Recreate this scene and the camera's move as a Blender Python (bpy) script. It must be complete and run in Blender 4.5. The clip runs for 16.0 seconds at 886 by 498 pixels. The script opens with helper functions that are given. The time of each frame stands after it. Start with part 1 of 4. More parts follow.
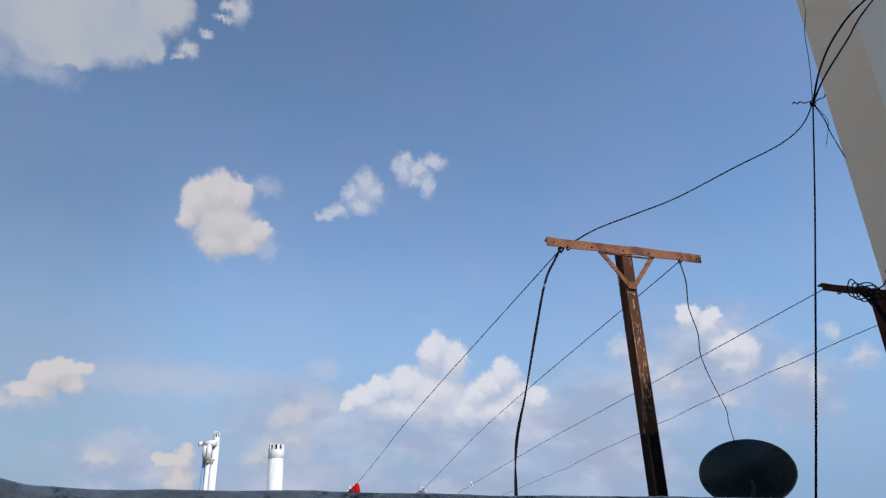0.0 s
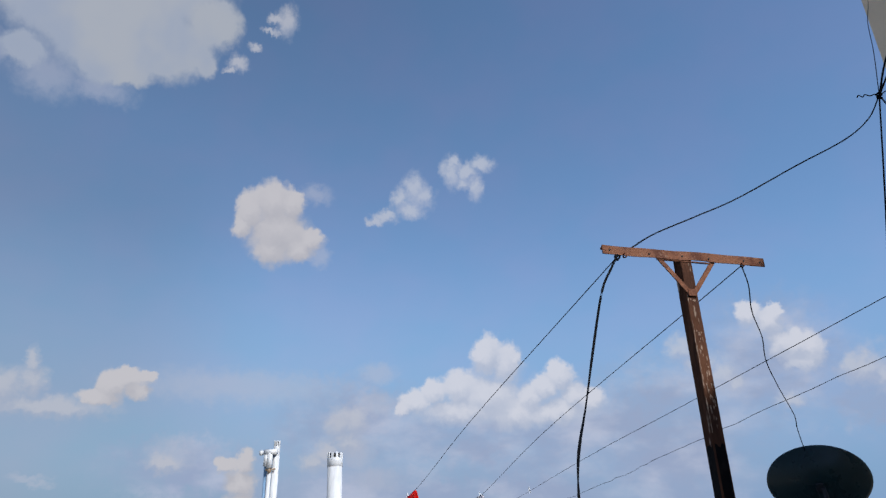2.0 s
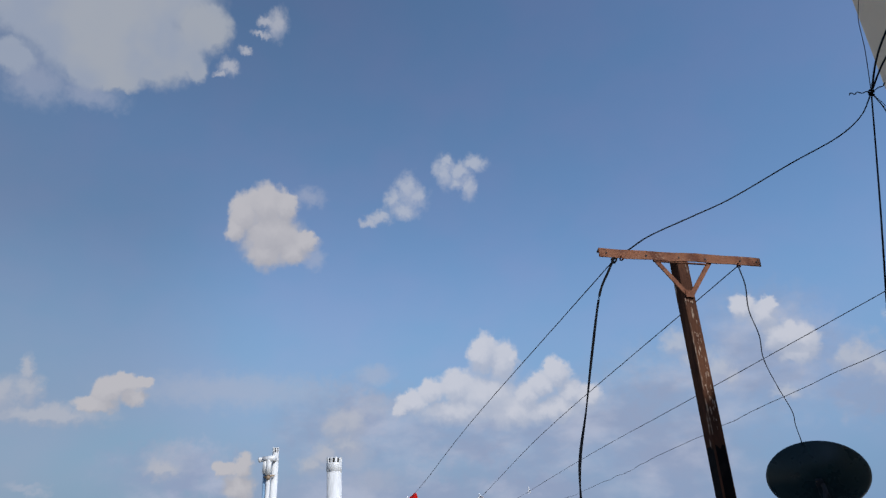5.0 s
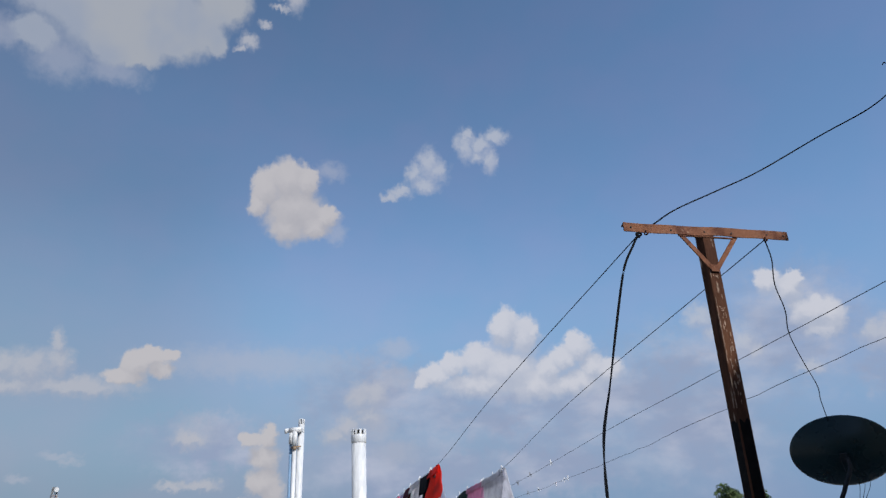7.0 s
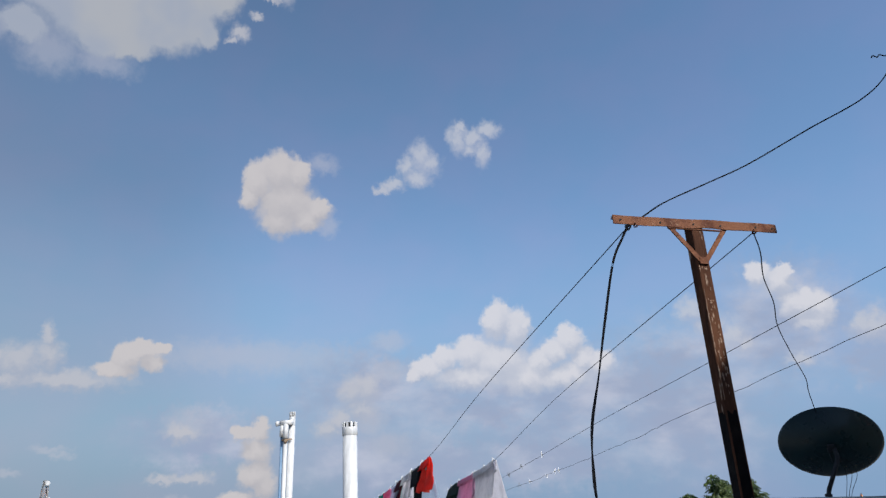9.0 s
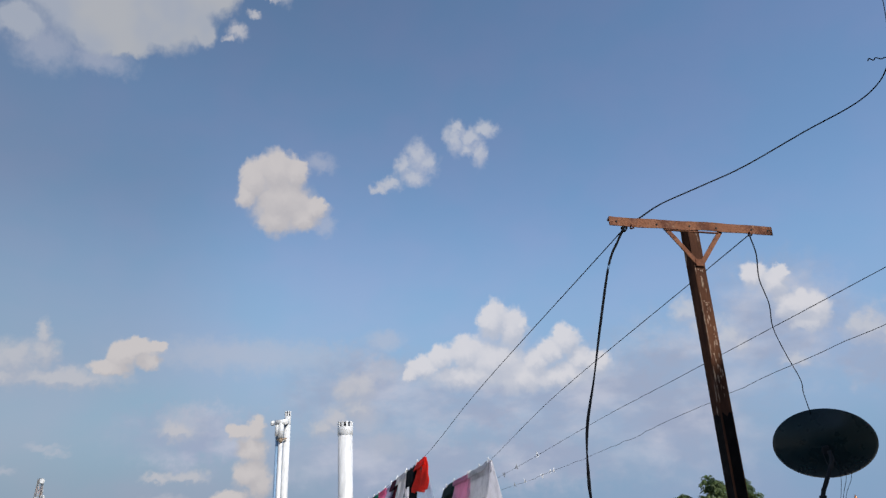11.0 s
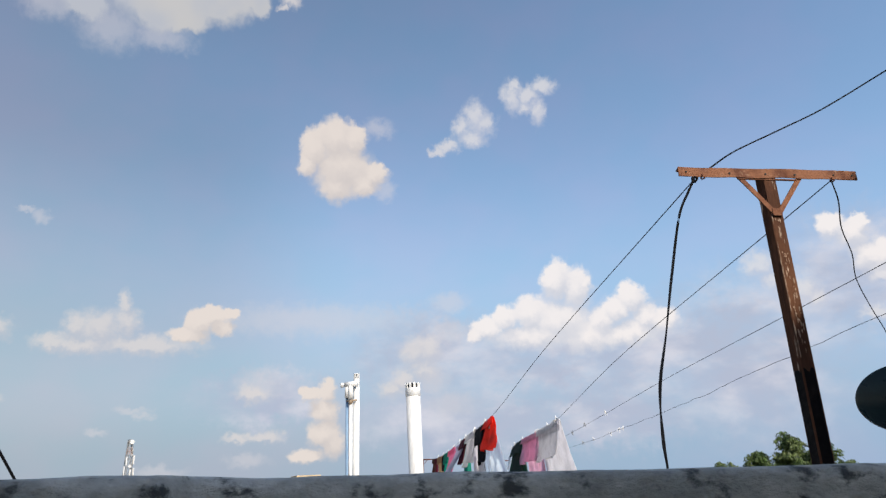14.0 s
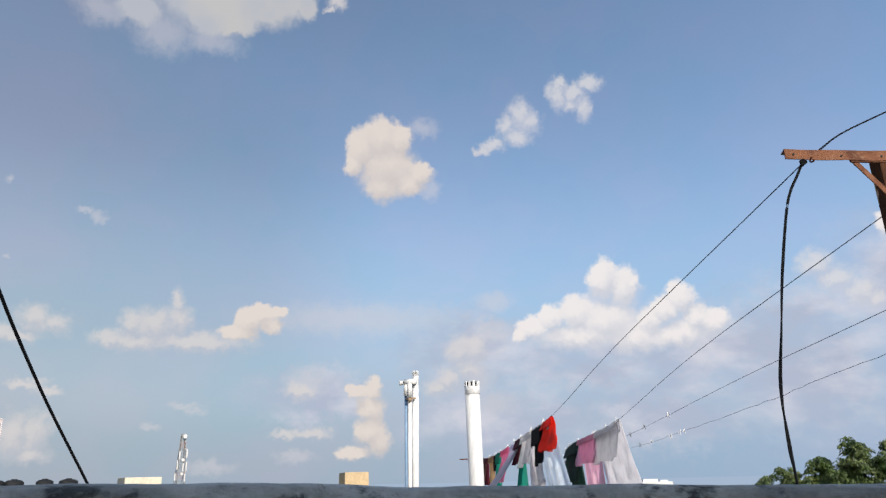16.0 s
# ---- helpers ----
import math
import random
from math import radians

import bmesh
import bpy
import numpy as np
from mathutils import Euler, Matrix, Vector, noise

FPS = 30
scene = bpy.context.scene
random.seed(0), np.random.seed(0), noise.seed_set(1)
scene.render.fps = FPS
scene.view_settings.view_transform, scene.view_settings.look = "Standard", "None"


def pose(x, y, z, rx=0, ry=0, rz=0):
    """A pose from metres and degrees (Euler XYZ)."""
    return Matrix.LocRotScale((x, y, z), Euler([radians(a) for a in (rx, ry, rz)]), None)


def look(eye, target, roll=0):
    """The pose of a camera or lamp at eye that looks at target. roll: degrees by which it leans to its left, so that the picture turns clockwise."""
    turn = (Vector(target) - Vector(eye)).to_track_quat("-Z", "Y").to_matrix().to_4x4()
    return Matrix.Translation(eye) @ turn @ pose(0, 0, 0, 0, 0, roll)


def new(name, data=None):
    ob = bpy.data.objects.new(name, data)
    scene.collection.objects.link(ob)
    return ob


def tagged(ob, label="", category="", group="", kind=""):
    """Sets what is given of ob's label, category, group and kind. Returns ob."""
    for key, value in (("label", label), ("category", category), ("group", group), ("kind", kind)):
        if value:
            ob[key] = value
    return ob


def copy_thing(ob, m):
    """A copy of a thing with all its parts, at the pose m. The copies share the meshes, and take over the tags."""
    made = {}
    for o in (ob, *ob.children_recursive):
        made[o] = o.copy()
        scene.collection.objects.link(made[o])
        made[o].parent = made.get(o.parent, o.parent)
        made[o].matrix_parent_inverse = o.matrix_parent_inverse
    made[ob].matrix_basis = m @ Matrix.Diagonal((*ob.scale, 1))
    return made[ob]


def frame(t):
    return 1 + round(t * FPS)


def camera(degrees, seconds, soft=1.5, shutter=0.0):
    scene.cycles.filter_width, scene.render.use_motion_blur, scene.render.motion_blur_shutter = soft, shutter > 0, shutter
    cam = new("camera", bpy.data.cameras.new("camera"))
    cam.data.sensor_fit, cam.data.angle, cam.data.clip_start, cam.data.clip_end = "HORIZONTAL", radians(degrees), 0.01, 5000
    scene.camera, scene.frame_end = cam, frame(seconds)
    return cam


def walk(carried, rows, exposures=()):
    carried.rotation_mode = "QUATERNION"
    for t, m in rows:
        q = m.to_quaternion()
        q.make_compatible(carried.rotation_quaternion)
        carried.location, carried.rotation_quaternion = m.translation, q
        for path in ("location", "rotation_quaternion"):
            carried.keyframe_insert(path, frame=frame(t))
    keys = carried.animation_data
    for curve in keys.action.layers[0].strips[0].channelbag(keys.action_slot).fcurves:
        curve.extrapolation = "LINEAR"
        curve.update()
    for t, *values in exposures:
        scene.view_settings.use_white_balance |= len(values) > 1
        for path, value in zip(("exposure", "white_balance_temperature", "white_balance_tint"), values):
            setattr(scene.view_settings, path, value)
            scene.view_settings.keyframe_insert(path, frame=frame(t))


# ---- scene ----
cam = camera(65.0, 16.0, soft=1.35)
PATH = [
    (0, pose(0.000, 0.000, 0.950, 113.84, 1.74, -0.00)),
    (0.5, pose(-0.006, -0.002, 0.951, 113.88, 2.04, 0.01)),
    (1, pose(-0.009, -0.009, 0.963, 114.21, 1.22, 0.88)),
    (1.5, pose(-0.021, -0.005, 0.979, 114.68, -1.31, 4.73)),
    (2, pose(-0.014, -0.005, 0.994, 114.19, 1.53, 4.41)),
    (2.5, pose(-0.014, -0.002, 1.001, 113.48, 1.96, 3.73)),
    (3, pose(-0.012, -0.005, 1.004, 113.51, 1.43, 3.66)),
    (3.5, pose(-0.008, -0.011, 1.012, 114.25, 1.65, 3.56)),
    (6, pose(-0.031, -0.008, 1.025, 113.75, 3.17, 5.04)),
    (6.5, pose(-0.032, -0.015, 1.022, 112.56, 2.43, 5.63)),
    (7, pose(-0.034, -0.025, 1.022, 112.13, 2.20, 6.11)),
    (7.5, pose(-0.028, -0.022, 1.020, 111.98, 2.41, 5.62)),
    (8, pose(-0.028, -0.007, 1.029, 112.37, 1.75, 5.28)),
    (8.5, pose(-0.029, -0.023, 1.025, 112.08, 2.28, 5.92)),
    (9, pose(-0.022, -0.017, 1.020, 111.54, 2.40, 5.51)),
    (11.5, pose(-0.018, -0.013, 1.029, 111.44, 2.24, 5.15)),
    (12, pose(-0.017, -0.002, 1.030, 110.78, 2.29, 5.30)),
    (12.5, pose(-0.024, -0.010, 1.033, 111.28, 1.84, 6.04)),
    (13, pose(-0.011, 0.006, 1.035, 110.17, 2.80, 6.27)),
    (13.5, pose(-0.004, 0.014, 1.037, 109.56, 3.55, 9.66)),
    (14, pose(-0.029, 0.033, 1.036, 108.55, 2.33, 10.53)),
    (14.5, pose(-0.070, 0.011, 1.049, 109.68, 0.37, 11.07)),
    (15, pose(-0.097, 0.010, 1.056, 109.12, 0.30, 11.64)),
    (15.5, pose(-0.145, 0.037, 1.051, 109.05, 0.52, 14.69)),
    (16, pose(-0.216, 0.161, 1.057, 108.58, 1.22, 14.06)),
]
walk(cam, PATH, exposures=[(0.0, -0.05, 6100, 10), (1.5, -0.18, 5950, 10), (3.5, -0.28, 5900, 10), (6.0, -0.38, 5900, 10), (7.0, -0.31, 6000, 10), (8.0, -0.19, 6080, 10), (9.0, -0.16, 6150, 10), (11.5, -0.17, 6400, 10), (12.0, 0.0, 6600, 10), (12.5, 0.06, 6600, 10), (13.0, 0.08, 6680, 10), (13.5, 0.17, 6800, 10), (14.0, 0.22, 6830, 10), (14.5, 0.18, 6830, 10), (16.0, 0.17, 6830, 10)])

# ---- sky, clouds and sun ----
SUN_AZ, SUN_EL = 134.7, 35.0      # degrees from +y towards +x; height
world = bpy.data.worlds.new("sky")
scene.world = world
world.use_nodes = True
WT = world.node_tree
WT.nodes.clear()


def wn(kind, *ins, operation=""):
    """A world node of that kind, its first inputs linked or set; returns its first output."""
    n = WT.nodes.new(kind)
    if operation:
        n.operation = operation
    for sock, v in zip(n.inputs, ins):
        if v is None:
            continue
        if hasattr(v, "is_output"):
            WT.links.new(v, sock)
        else:
            sock.default_value = v
    return n.outputs[0]


def wm(op, *ins):
    return wn("ShaderNodeMath", *ins, operation=op)


def wv(op, *ins):
    return wn("ShaderNodeVectorMath", *ins, operation=op)


def wnoise(vec, scale, detail, rough, colour=False):
    n = WT.nodes.new("ShaderNodeTexNoise")
    WT.links.new(vec, n.inputs["Vector"])
    n.inputs["Scale"].default_value = scale
    n.inputs["Detail"].default_value = detail
    n.inputs["Roughness"].default_value = rough
    return n.outputs["Color" if colour else "Fac"]


def wrange(v, a, b, c, d, smooth=True):
    n = WT.nodes.new("ShaderNodeMapRange")
    n.interpolation_type = "SMOOTHSTEP" if smooth else "LINEAR"
    WT.links.new(v, n.inputs[0])
    for i, x in enumerate((a, b, c, d)):
        n.inputs[i + 1].default_value = x
    return n.outputs[0]


def wmix(f, a, b):
    n = WT.nodes.new("ShaderNodeMix")
    n.data_type = "RGBA"
    for i, v in ((0, f), (6, a), (7, b)):
        if hasattr(v, "is_output"):
            WT.links.new(v, n.inputs[i])
        else:
            n.inputs[i].default_value = v
    return n.outputs[2]


def cloud(*lobes):
    """One cloud: its lobes as bearing, height, half width and half height, in degrees."""
    return [lobes]


dense, pale, faint, grey, thin = [], [], [], [], []
dense += cloud((-19.1, 27.6, 1.78, 1.62), (-20.9, 26.7, 1.26, 1.61), (-21.5, 25.6, 0.81, 0.98), (-18.5, 25.3, 2.44, 2.08), (-15.7, 24.9, 1.29, 0.87), (-17.5, 27.5, 1.1, 1.27), (-18.8, 23.8, 1.83, 1.18), (-16.7, 24.1, 1.37, 1.09))  # round
faint += cloud((-15.3, 28.4, 1.23, 0.64), (-14.6, 23.4, 0.74, 0.64))  # tail of the round one
pale += cloud((-6.3, 29.1, 0.9, 1.19), (-5.7, 28.4, 1.1, 0.83), (-7.6, 28.3, 0.68, 0.83), (-6.7, 27.5, 1.36, 0.69), (-8.9, 26.8, 1.04, 0.46), (-10.0, 26.5, 0.67, 0.32))  # long scrap
pale += cloud((-2.7, 30.4, 0.8, 1.19), (-2.5, 31.4, 0.43, 0.5), (-1.3, 30.5, 1.01, 0.68), (0.2, 30.9, 0.96, 0.63), (-0.6, 29.2, 0.68, 1.1), (-1.7, 29.6, 0.79, 0.59))  # torn scrap
pale += cloud((-19.1, 41.5, 0.91, 1.04), (-20.3, 41.6, 0.64, 0.4), (-20.5, 40.6, 0.84, 0.24), (-22.0, 39.4, 0.56, 0.28), (-23.4, 37.9, 0.79, 0.52), (-24.1, 37.3, 0.48, 0.24))  # scraps by the canopy
grey += cloud((-32.4, 38.3, 5.98, 3.16), (-36.2, 37.6, 4.31, 2.87), (-28.1, 38.1, 2.66, 2.02), (-26.0, 40.4, 2.62, 2.13), (-26.5, 37.3, 1.21, 1.11), (-33.4, 35.4, 2.84, 1.05), (-33.5, 42.5, 8.75, 3.87), (-39.3, 39.4, 6.35, 3.74))  # canopy
grey += cloud((-31.7, 37.2, 5.56, 2.0), (-35.1, 35.7, 2.41, 1.59), (-40.7, 35.0, 1.78, 1.23))  # canopy fringe
faint += cloud((-34.7, 33.8, 2.33, 0.82), (-38.7, 33.8, 2.13, 1.43))  # canopy hem
faint += cloud((-43.5, 34.4, 1.9, 0.98), (-34.8, 33.8, 1.24, 0.73))  # canopy hem further on
dense += cloud((-0.2, 15.3, 1.28, 1.64), (1.2, 14.6, 1.32, 1.63), (-0.8, 15.4, 0.86, 1.0), (2.0, 14.9, 0.61, 0.68), (-2.7, 12.8, 1.55, 1.44), (-4.8, 12.6, 1.03, 0.99), (-6.4, 11.8, 1.31, 0.9), (-7.4, 11.3, 0.65, 0.54), (-0.7, 12.1, 3.07, 1.7), (-2.1, 11.1, 4.07, 0.98))  # tower
dense += cloud((5.6, 13.4, 1.14, 1.2), (4.3, 12.6, 1.28, 1.07), (3.0, 11.9, 1.19, 1.07), (6.5, 11.9, 1.08, 0.88), (7.7, 11.4, 1.42, 0.87), (4.8, 10.7, 2.97, 0.97), (2.0, 10.7, 2.55, 1.15))  # tower side
pale += cloud((-12.3, 10.1, 1.09, 1.23), (-11.3, 10.3, 0.96, 1.15), (-11.8, 8.8, 1.13, 1.05), (-13.3, 7.9, 0.98, 0.95), (-14.4, 7.3, 1.06, 0.68))  # pillar
faint += cloud((-9.6, 11.8, 1.39, 0.76), (-9.5, 14.1, 1.23, 0.64), (-9.6, 6.1, 1.61, 0.94), (-10.9, 7.8, 1.08, 0.87))  # pillar top
dense += cloud((20.8, 16.7, 1.03, 0.91), (21.9, 15.9, 1.08, 0.98), (22.6, 16.6, 0.54, 0.57), (23.5, 13.9, 1.55, 1.12), (24.5, 13.5, 0.94, 1.26), (22.7, 14.4, 0.9, 0.73), (23.9, 12.7, 1.16, 0.71))  # east
pale += cloud((15.4, 14.6, 1.09, 0.94), (16.5, 13.4, 1.07, 0.93), (18.1, 12.3, 1.04, 1.16), (18.8, 11.7, 0.71, 0.74))  # behind the post
pale += cloud((27.5, 11.5, 1.34, 0.95), (28.6, 10.8, 0.87, 0.86), (26.8, 12.0, 0.68, 0.56), (32.1, 11.9, 0.96, 0.68), (30.5, 14.0, 0.43, 0.7), (22.4, 9.9, 0.87, 0.57))  # east below
dense += cloud((-19.5, 7.3, 0.64, 0.94), (-20.8, 7.1, 0.82, 0.58), (-19.8, 5.8, 1.08, 0.97), (-19.8, 4.1, 1.16, 1.13), (-21.0, 2.4, 1.41, 0.51), (-19.1, 3.2, 0.8, 1.03))  # low
faint += cloud((-25.0, 7.8, 1.42, 1.06), (-9.6, 14.2, 1.33, 0.65), (-25.6, 2.2, 1.28, 0.42), (-34.0, 6.0, 1.13, 0.25), (-33.2, 5.6, 0.57, 0.21), (-36.2, 4.3, 0.7, 0.24), (-31.8, 1.5, 1.53, 0.4))  # puff
pale += cloud((-25.4, 7.1, 1.06, 0.53), (-24.6, 3.9, 1.48, 0.38), (-26.4, 3.7, 0.95, 0.34))  # puff and shelf
pale += cloud((-38.3, 11.9, 0.79, 0.92), (-36.9, 11.8, 1.53, 1.18), (-39.8, 10.7, 1.07, 0.58), (-37.9, 10.6, 2.2, 0.67), (-35.1, 13.7, 0.46, 0.86), (-34.9, 12.4, 0.91, 1.03), (-33.7, 10.7, 3.58, 0.69))  # anvil
dense += cloud((-29.7, 12.6, 1.14, 1.06), (-28.6, 13.1, 0.98, 0.8), (-27.3, 13.3, 0.72, 0.49), (-30.5, 11.6, 1.48, 0.62), (-28.0, 12.2, 0.98, 0.62))  # knob
pale += cloud((-44.8, 11.8, 1.12, 0.87), (-43.5, 11.5, 1.01, 0.72), (-45.7, 10.4, 1.37, 0.5), (-46.7, 10.6, 1.0, 0.58))  # west
pale += cloud((-44.7, 7.2, 1.16, 0.35), (-43.2, 6.7, 0.84, 0.31), (-43.6, 3.8, 0.96, 1.36), (-45.0, 3.5, 0.93, 1.34), (-43.7, 2.4, 1.21, 0.56))  # corner
faint += cloud((-41.7, 19.5, 0.51, 0.45), (-48.0, 21.3, 0.32, 0.23), (-47.3, 15.8, 0.27, 0.19), (-42.6, 19.9, 0.54, 0.16))  # specks
thin += cloud((-1.2, 8.9, 8.36, 2.65), (6.9, 8.4, 8.1, 3.79), (13.4, 7.8, 7.32, 5.97), (-8.7, 4.8, 9.81, 2.62), (2.2, 4.4, 8.32, 2.52))  # veil under the tower
thin += cloud((27.7, 10.2, 3.29, 2.74), (21.1, 13.1, 5.36, 4.61), (14.6, 9.9, 6.45, 3.82))  # veil in the east
faint += cloud((-20.6, 12.9, 7.0, 1.1))  # streaks
thin += cloud((-24.1, 6.8, 5.32, 2.19), (-11.7, 10.2, 5.59, 3.18))  # low veil

SKY = 0.14                                    # strength of the sky
way = wn("ShaderNodeTexCoord")
sep = WT.nodes.new("ShaderNodeSeparateXYZ")
WT.links.new(way, sep.inputs[0])
bearing = wm("MULTIPLY", wm("ARCTAN2", sep.outputs[0], sep.outputs[1]), 57.2958)
height = wm("MULTIPLY", wm("ARCSINE", sep.outputs[2]), 57.2958)
flat = WT.nodes.new("ShaderNodeCombineXYZ")
WT.links.new(bearing, flat.inputs[0])
WT.links.new(height, flat.inputs[1])
plane = flat.outputs[0]


def warped(p, big, fine):
    a = wv("SUBTRACT", wnoise(p, 0.5, 2.0, 0.5, True), (0.5, 0.5, 0.5))
    b = wv("SUBTRACT", wnoise(p, 1.5, 3.0, 0.55, True), (0.5, 0.5, 0.5))
    a = wv("MULTIPLY", a, (big, big * 0.8, 0.0))
    b = wv("MULTIPLY", b, (fine, fine, 0.0))
    return wv("ADD", wv("ADD", p, a), b)


def field(p, groups, melt=0.28):
    """The nearest lobe's distance, 1 at its rim, with the lobes melted together."""
    best = None
    for lobes in groups:
        for u, v, a, b in lobes:
            q = wv("MULTIPLY_ADD", p, (1 / a, 1 / b, 0.0), (-u / a, -v / b, 0.0))
            n = WT.nodes.new("ShaderNodeVectorMath")
            n.operation = "LENGTH"
            WT.links.new(q, n.inputs[0])
            d = n.outputs["Value"]
            best = d if best is None else wm("SMOOTH_MIN", best, d, melt)
    return best


def billow(p, scale):
    """Round swellings, as on the heads of heaped clouds: low in their middles."""
    n = WT.nodes.new("ShaderNodeTexVoronoi")
    n.feature = "SMOOTH_F1"
    WT.links.new(p, n.inputs["Vector"])
    n.inputs["Scale"].default_value = scale
    n.inputs["Smoothness"].default_value = 0.25
    n.inputs["Detail"].default_value = 1.0
    return n.outputs["Distance"]


pw = warped(plane, 0.6, 0.95)
rim = field(pw, dense)
above = field(wv("ADD", pw, (-0.25, 0.95, 0.0)), dense)
ragged = wm("MULTIPLY", wm("SUBTRACT", wnoise(plane, 1.1, 4.0, 0.55), 0.5), 0.26)
swell = wm("MULTIPLY", wm("SUBTRACT", billow(pw, 0.8), 0.42), 0.30)
lit = wrange(wm("SUBTRACT", wm("SUBTRACT", above, rim), wm("MULTIPLY", wm("ADD", swell, ragged), 1.1)), -0.75, 0.65, 0.0, 1.0)
edge = wm("ADD", rim, wm("ADD", swell, ragged))
crisp, fading = wrange(edge, 1.38, 0.92, 0.0, 1.0), wrange(edge, 1.55, 0.72, 0.0, 1.0)
top = wrange(wm("SUBTRACT", above, rim), -0.1, 0.5, 0.0, 1.0)
mask = wm("ADD", wm("MULTIPLY", crisp, top), wm("MULTIPLY", fading, wm("SUBTRACT", 1.0, top)))
canopy = wrange(wm("ADD", field(warped(plane, 1.2, 0.9), grey, 0.3), wm("MULTIPLY", ragged, 0.7)), 1.14, 0.68, 0.0, 1.0)
shreds = wnoise(plane, 0.95, 6.0, 0.62)
loose = wm("MULTIPLY", wm("SUBTRACT", shreds, 0.5), 0.95)
pale_way = warped(plane, 0.9, 1.25)
wisp_rim = field(pale_way, pale)
wisp_above = field(wv("ADD", pale_way, (-0.2, 0.7, 0.0)), pale)
wisp = wrange(wm("ADD", wisp_rim, wm("ADD", loose, wm("MULTIPLY", swell, 0.5))), 1.72, 0.38, 0.0, 0.74)
wisp_lit = wrange(wm("SUBTRACT", wm("SUBTRACT", wisp_above, wisp_rim), loose), -0.5, 0.7, 0.0, 1.0)
breath = wrange(wm("ADD", field(warped(plane, 0.9, 1.2), faint), loose), 1.75, 0.25, 0.0, 0.42)
veil = field(warped(plane, 3.0, 2.6), thin, 0.3)
patch = wnoise(wv("MULTIPLY", plane, (0.6, 1.0, 1.0)), 0.24, 6.0, 0.6)
soft = wm("MULTIPLY", wrange(veil, 1.4, 0.3, 0.0, 1.0), wrange(patch, 0.26, 0.60, 0.4, 1.0))
veil_lit = wrange(wnoise(wv("MULTIPLY", plane, (0.55, 1.0, 1.0)), 0.36, 5.0, 0.52), 0.40, 0.70, 0.0, 1.0)
haze = wrange(height, 26.0, 1.0, 0.0, 0.96)
sky = WT.nodes.new("ShaderNodeTexSky")
sky.sky_type = "NISHITA"
sky.sun_disc = False
sky.sun_elevation, sky.sun_rotation = radians(SUN_EL), radians(SUN_AZ)
sky.altitude, sky.air_density, sky.dust_density, sky.ozone_density = 200.0, 1.0, 0.7, 2.5
HAZE = (2.30, 3.02, 4.10, 1.0)
clear = wv("MULTIPLY", sky.outputs[0], (1.31, 1.23, 1.18))
west = wrange(bearing, -28.0, -46.0, 0.0, 1.0)
clear = wv("MULTIPLY", clear, wmix(west, (1.0, 1.0, 1.0, 1.0), (1.10, 0.99, 0.95, 1.0)))
drift = wrange(bearing, -50.0, 35.0, 0.0, 1.0)             # sky tone shifts with the bearing, from -50 to 35 degrees
tone = wmix(haze, clear, wmix(drift, HAZE, (1.70, 2.43, 3.65, 1.0)))
tone = wv("MULTIPLY", tone, wmix(drift, (0.90, 0.865, 0.82, 1.0), (1.10, 1.13, 1.14, 1.0)))
uneven = wrange(wnoise(wv("MULTIPLY", plane, (0.7, 1.0, 1.0)), 0.13, 3.0, 0.55), 0.32, 0.68, 0.0, 1.0)
tone = wv("MULTIPLY", tone, wmix(uneven, (0.93, 1.0, 1.0, 1.0), (1.06, 1.0, 1.0, 1.0)))   # broad random patches with a little less or more red
dull = wm("MULTIPLY", wrange(bearing, -17.0, -31.0, 0.0, 1.0), wm("MULTIPLY", wrange(height, 5.0, 13.0, 0.0, 1.0), wrange(height, 34.0, 24.0, 0.0, 1.0)))
tone = wv("MULTIPLY", tone, wmix(dull, (1.0, 1.0, 1.0, 1.0), (0.87, 0.86, 0.84, 1.0)))      # a band dimmed by about a seventh, at bearings below -17
cool = wrange(bearing, -15.0, -6.0, 0.0, 1.0)              # heaps past bearing -6 take whiter tones
tone = wmix(soft, tone, wmix(veil_lit, (2.75, 3.15, 4.15, 1.0), (4.05, 4.2, 4.9, 1.0)))
tone = wmix(breath, tone, (4.2, 4.15, 4.5, 1.0))
tone = wmix(wisp, tone, wmix(cool, wmix(wisp_lit, (3.5, 3.6, 4.05, 1.0), (4.45, 4.3, 4.38, 1.0)), wmix(wisp_lit, (3.6, 3.8, 4.5, 1.0), (4.6, 4.6, 4.85, 1.0))))
tone = wmix(wm("MULTIPLY", mask, 0.95), tone, wmix(cool, wmix(lit, (4.0, 3.75, 3.75, 1.0), (4.85, 4.48, 4.32, 1.0)), wmix(lit, (3.9, 4.1, 4.7, 1.0), (5.5, 5.35, 5.5, 1.0))))
tone = wmix(wm("MULTIPLY", canopy, 0.95), tone, wmix(wrange(wnoise(plane, 0.16, 3.0, 0.5), 0.35, 0.65, 0.0, 1.0), (2.95, 3.2, 3.75, 1.0), (3.5, 3.55, 3.7, 1.0)))
back = WT.nodes.new("ShaderNodeBackground")
WT.links.new(tone, back.inputs[0])
back.inputs[1].default_value = SKY
out = WT.nodes.new("ShaderNodeOutputWorld")
WT.links.new(back.outputs[0], out.inputs[0])

az, el = radians(SUN_AZ), radians(SUN_EL)
SUN_WAY = Vector((math.sin(az) * math.cos(el), math.cos(az) * math.cos(el), math.sin(el)))
sun = new("sun", bpy.data.lights.new("sun", "SUN"))
sun.data.energy, sun.data.angle, sun.data.color = 5.0, radians(0.55), (1.0, 0.93, 0.82)
sun.matrix_world = look(SUN_WAY * 50, (0, 0, 0))


